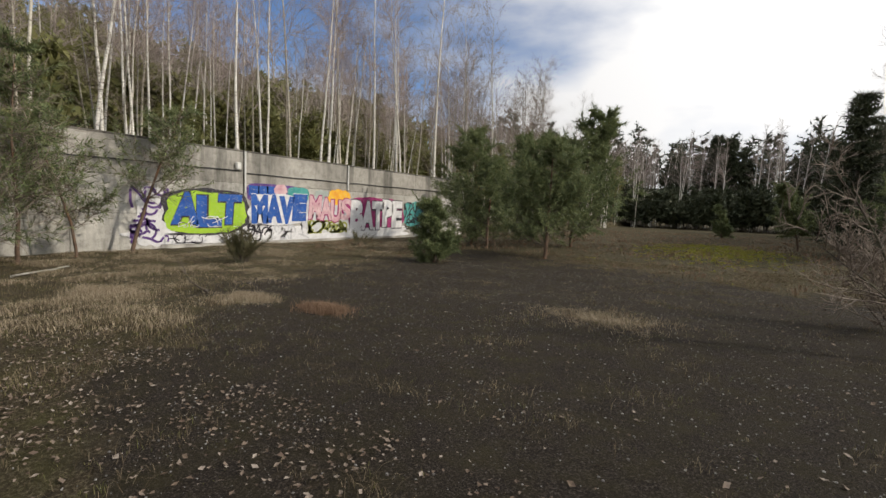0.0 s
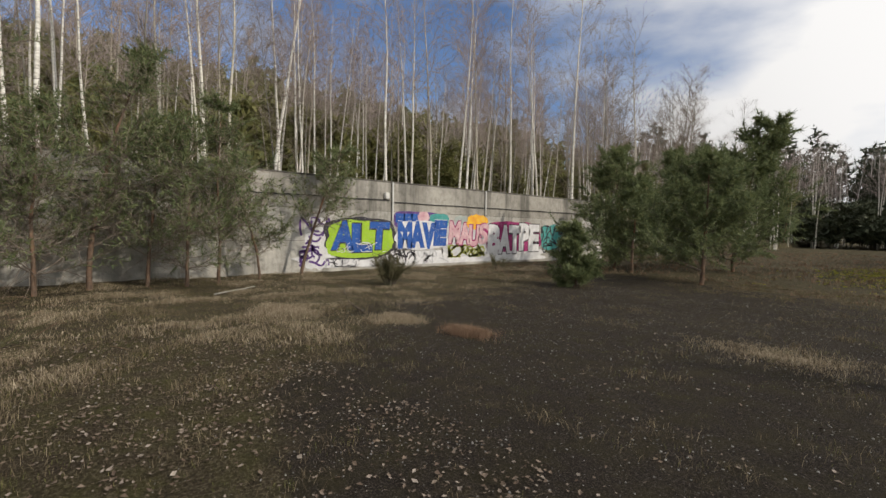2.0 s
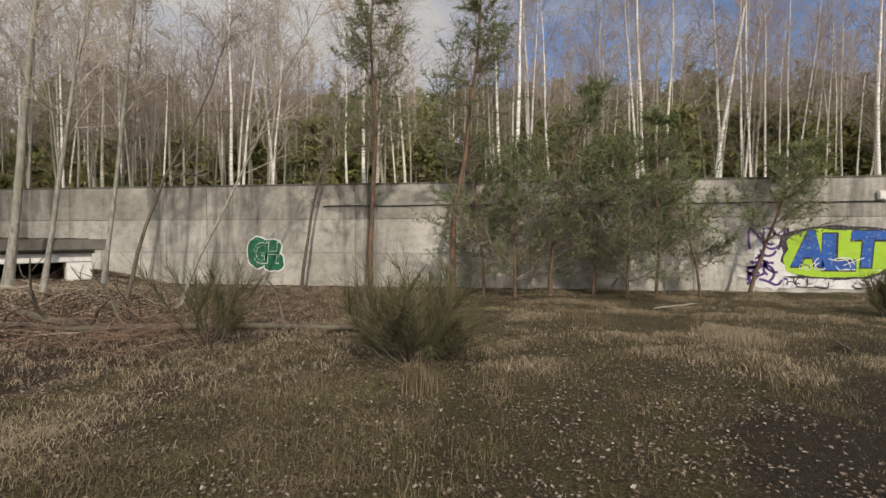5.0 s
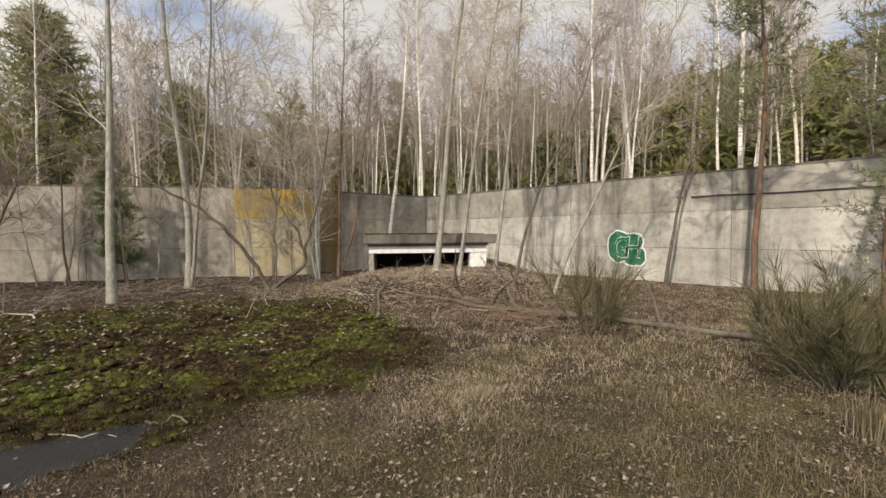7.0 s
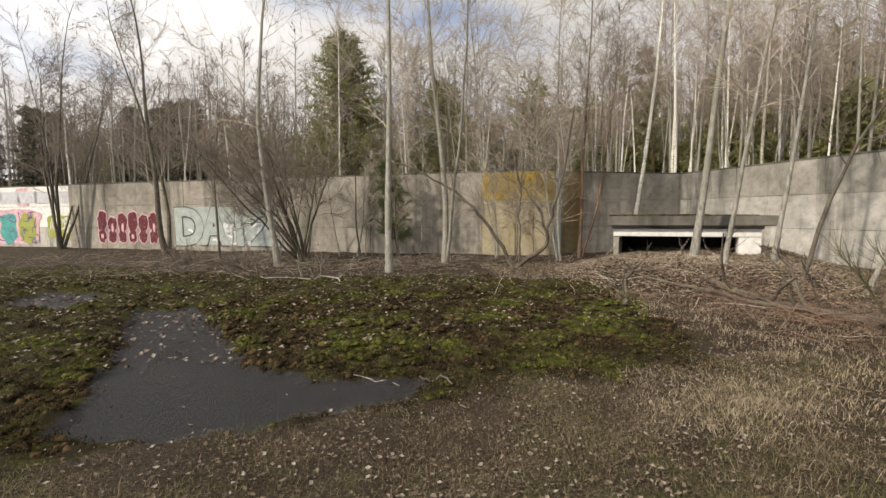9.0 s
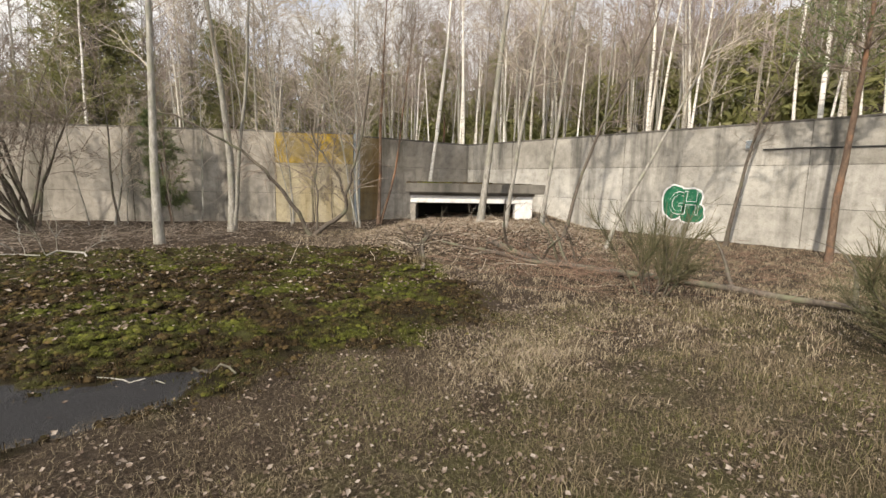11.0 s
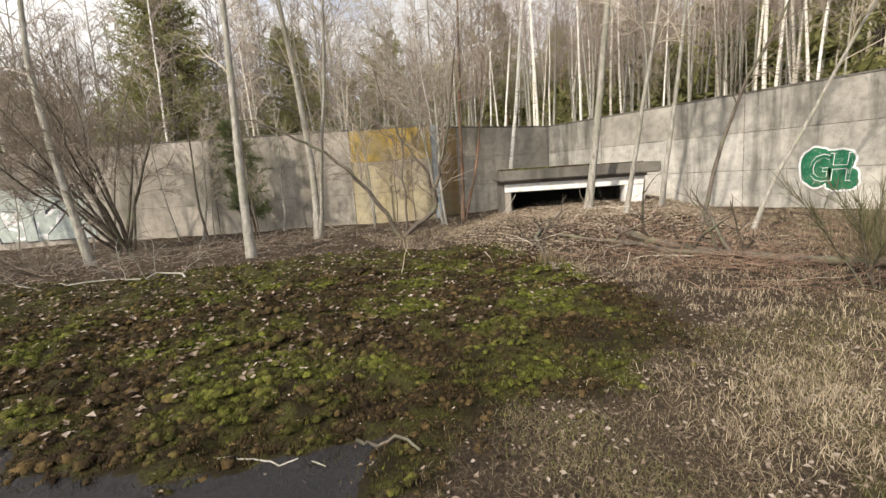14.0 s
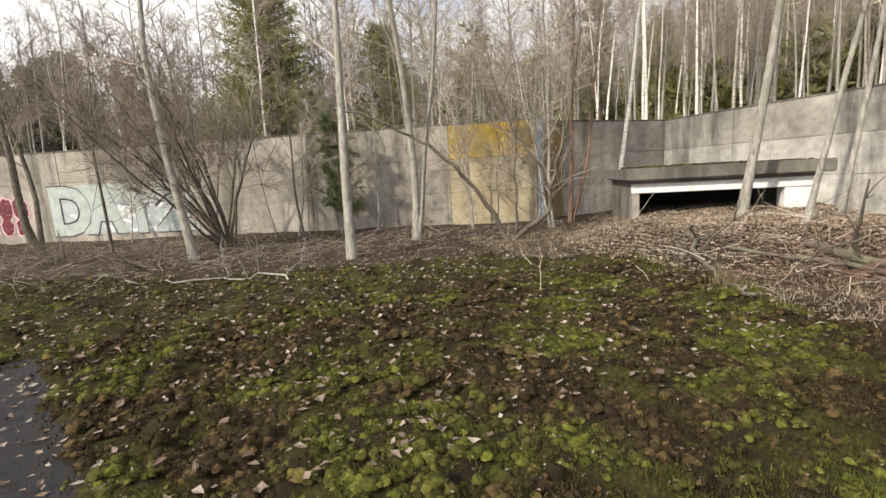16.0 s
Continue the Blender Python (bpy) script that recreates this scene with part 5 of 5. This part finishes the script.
field("grass_tuft", "tall pale dry grass tuft beside the broom bush", DRY_GRASS, 260, 90, clump_at(-4.8, -0.88, 0.07, 0.07), 0.5, 0.003, 0.45)
field("grass_tuft", "pale dry grass tuft in moss", DRY_GRASS, 200, 91, clump_at(-5.05, -7.6, 0.06, 0.06), 0.34, 0.003, 0.6)


def litter(name, label, mat, count, seed, place, size, lift, category):
    r = random.Random(seed)
    V, F = [], []
    while count > 0:
        got = place(r)
        if got is None:
            continue
        count -= 1
        x, y, k = got
        z = height_at_fast(x, y) + 0.012 + r.random() * lift
        s, az = size * r.uniform(0.5, 1.3) * k, r.uniform(0, 6.28)
        c, q = math.cos(az) * s, math.sin(az) * s
        t = [r.uniform(-0.35, 0.6) * s for _ in range(4)]
        i = len(V)
        V.extend(((x + c, y + q, z + t[0]), (x - q * .6, y + c * .6, z + t[1]), (x - c, y - q, z + t[2]), (x + q * .6, y - c * .6, z + t[3]), (x, y, z - 0.003)))
        F.extend(((i, i + 1, i + 4), (i + 1, i + 2, i + 4), (i + 2, i + 3, i + 4), (i + 3, i, i + 4)))
    return tagged(obj(name, V, F, mat, smooth=False), label, category, kind="stuff")


def leaf_place(r):
    x, y = r.uniform(-8, 5), r.uniform(-12.5, 2.5)
    moss, bare, grass, tar = zone_fast(x, y)
    keep = (0.35 + 0.65 * smooth01(-0.3, 0.3, n2(x, y, 1.2, 20.0))) * (1 - 0.94 * tar) * (1 - 0.6 * moss)
    return (x, y, 1.0 - 0.45 * moss) if r.random() < keep else None


def leaf_far(r):
    x, y = r.uniform(-14, 8), r.uniform(-16, -6)
    return (x, y, 1.1) if y > -16.4 - 0.577 * (x + 8.4) + 0.3 else None


def chip_place(r):
    x, y = r.uniform(-8, 7), r.uniform(0, 12)
    keep = zone_fast(x, y)[1] * (0.2 + 0.8 * smooth01(-0.2, 0.4, n2(x, y, 0.9, 30.0))) + 0.15
    return (x, y, r.choice((0.5, 0.7, 1.0, 1.5))) if r.random() < keep else None


litter("fallen_leaves", "scattered brown and pale fallen leaves", LEAF, 24000, 101, leaf_place, 0.018, 0.02, "leaves")
litter("fallen_leaves", "brown leaf litter under the trees", LEAF, 12000, 102, leaf_far, 0.03, 0.03, "leaves")
litter("fallen_leaves", "pale leaves and chips on dark gravel", LEAF, 4200, 103, chip_place, 0.015, 0.004, "leaves")


def mound_leaf(r):
    x, y = r.gauss(-8.0, 1.9), r.gauss(-9.4, 1.9)
    return (x, y, 1.0) if mound(x, y) > 0.05 and x > -14.2 else None


PALE_LEAF = plain("pale_leaf_litter", [(0.17, 0.125, 0.09), (0.30, 0.235, 0.175), (0.47, 0.40, 0.32)], 5, 0.85, 0.2, island=True, bumpy=0)
litter("fallen_leaves", "pale brown leaf litter on the earth mound", PALE_LEAF, 19000, 104, mound_leaf, 0.026, 0.02, "leaves")


def far_grass(r):
    x, y = r.uniform(-13.5, 8), r.uniform(11, 50)
    if zone_fast(x, y)[1] > 0.5:
        return None
    return x, y, (0.5 + smooth01(-0.2, 0.4, n2(x, y, 0.5, 3.5)))


LIME = plain("yellow_green_grass", [(0.20, 0.20, 0.03), (0.30, 0.29, 0.045)], 2, 0.9, 0.1, island=True, bumpy=0)
field("green_grass", "bright yellow-green mossy grass strip", LIME, 12000, 77, lambda r: (r.gauss(-1.3, 1.3), r.gauss(24.5, 3.2), 1.0), 0.05, 0.012, 1.5)
field("dry_grass", "dry yellowish grass at the end of the clearing", DRY_GRASS, 18000, 76, far_grass, 0.14, 0.006, 1.5)
field("red_grass", "reddish-brown dry grass at the clearing edge", RED_GRASS, 18000, 79, far_grass, 0.16, 0.006, 1.5)


def stones(name, label, mat, count, seed, place, size, flat=0.5):
    r = random.Random(seed)
    V, F = [], []
    while count > 0:
        got = place(r)
        if got is None:
            continue
        count -= 1
        x, y, k = got
        z, s = height_at_fast(x, y), size * r.uniform(0.4, 1.3) * k
        i, az = len(V), r.uniform(0, 1.5)
        for q in range(5):
            a = az + q * 1.2566
            V.append((x + math.cos(a) * s * r.uniform(.7, 1.2), y + math.sin(a) * s * r.uniform(.6, 1.0), z - 0.004))
        for q in range(5):
            a = az + q * 1.2566 + 0.3
            V.append((x + math.cos(a) * s * .65, y + math.sin(a) * s * .6, z + s * flat * r.uniform(.7, 1.2)))
        F.extend([(i + q, i + (q + 1) % 5, i + 5 + (q + 1) % 5, i + 5 + q) for q in range(5)] + [tuple(range(i + 5, i + 10))])
    return tagged(obj(name, V, F, mat, smooth=False), label, "stones", kind="stuff")


stones("gravel", "small pale stones on dark gravel", STONE, 20000, 111, chip_place, 0.007)


def moss_place(r):
    near = r.random() < 0.6
    x, y = (r.uniform(-5.5, 2.5), r.uniform(-9.5, -4.2)) if near else (r.uniform(-6, 9), r.uniform(-14, -4.2))
    moss, bare, grass, tar = zone_fast(x, y)
    if r.random() > moss * (1 - tar) * (0.35 + 0.65 * smooth01(-0.1, 0.35, n2(x, y, 1.5, 40.0))):
        return None
    return x, y, r.choice((0.6, 0.8, 1.0, 1.3, 1.8)) * (1.0 if y < -5.5 else 0.75)


def cushions(count, seed):
    r = random.Random(seed)
    V, F = [], []
    while count > 0:
        got = moss_place(r)
        if got is None:
            continue
        count -= 1
        x, y, k = got
        z, s = height_at_fast(x, y), 0.022 * k * r.uniform(0.7, 1.3)
        i = len(V)
        for ring, (rr, hh) in enumerate(((1.0, -0.25), (0.85, 0.22), (0.5, 0.46))):
            for q in range(8):
                a = q * 0.7854 + ring * 0.4
                w = s * rr * r.uniform(0.6, 1.35)
                V.append((x + math.cos(a) * w, y + math.sin(a) * w, z + s * hh * r.uniform(0.4, 1.6)))
        V.append((x, y, z + s * 0.55))
        for ring in range(2):
            for q in range(8):
                F.append((i + ring * 8 + q, i + ring * 8 + (q + 1) % 8, i + ring * 8 + 8 + (q + 1) % 8, i + ring * 8 + 8 + q))
        F.extend([(i + 16 + q, i + 16 + (q + 1) % 8, i + 24) for q in range(8)])
    tagged(obj("moss_cushions", V, F, MOSS), "uneven cushions of green and brown moss", "moss", kind="stuff")


cushions(30000, 121)


def moss_blade(r):
    got = moss_place(r)
    return got and (got[0], got[1], 1.0)


field("moss_fringe", "short green and brown moss shoots", MOSS, 190000, 122, moss_blade, 0.038, 0.0026, 1.2, "moss")
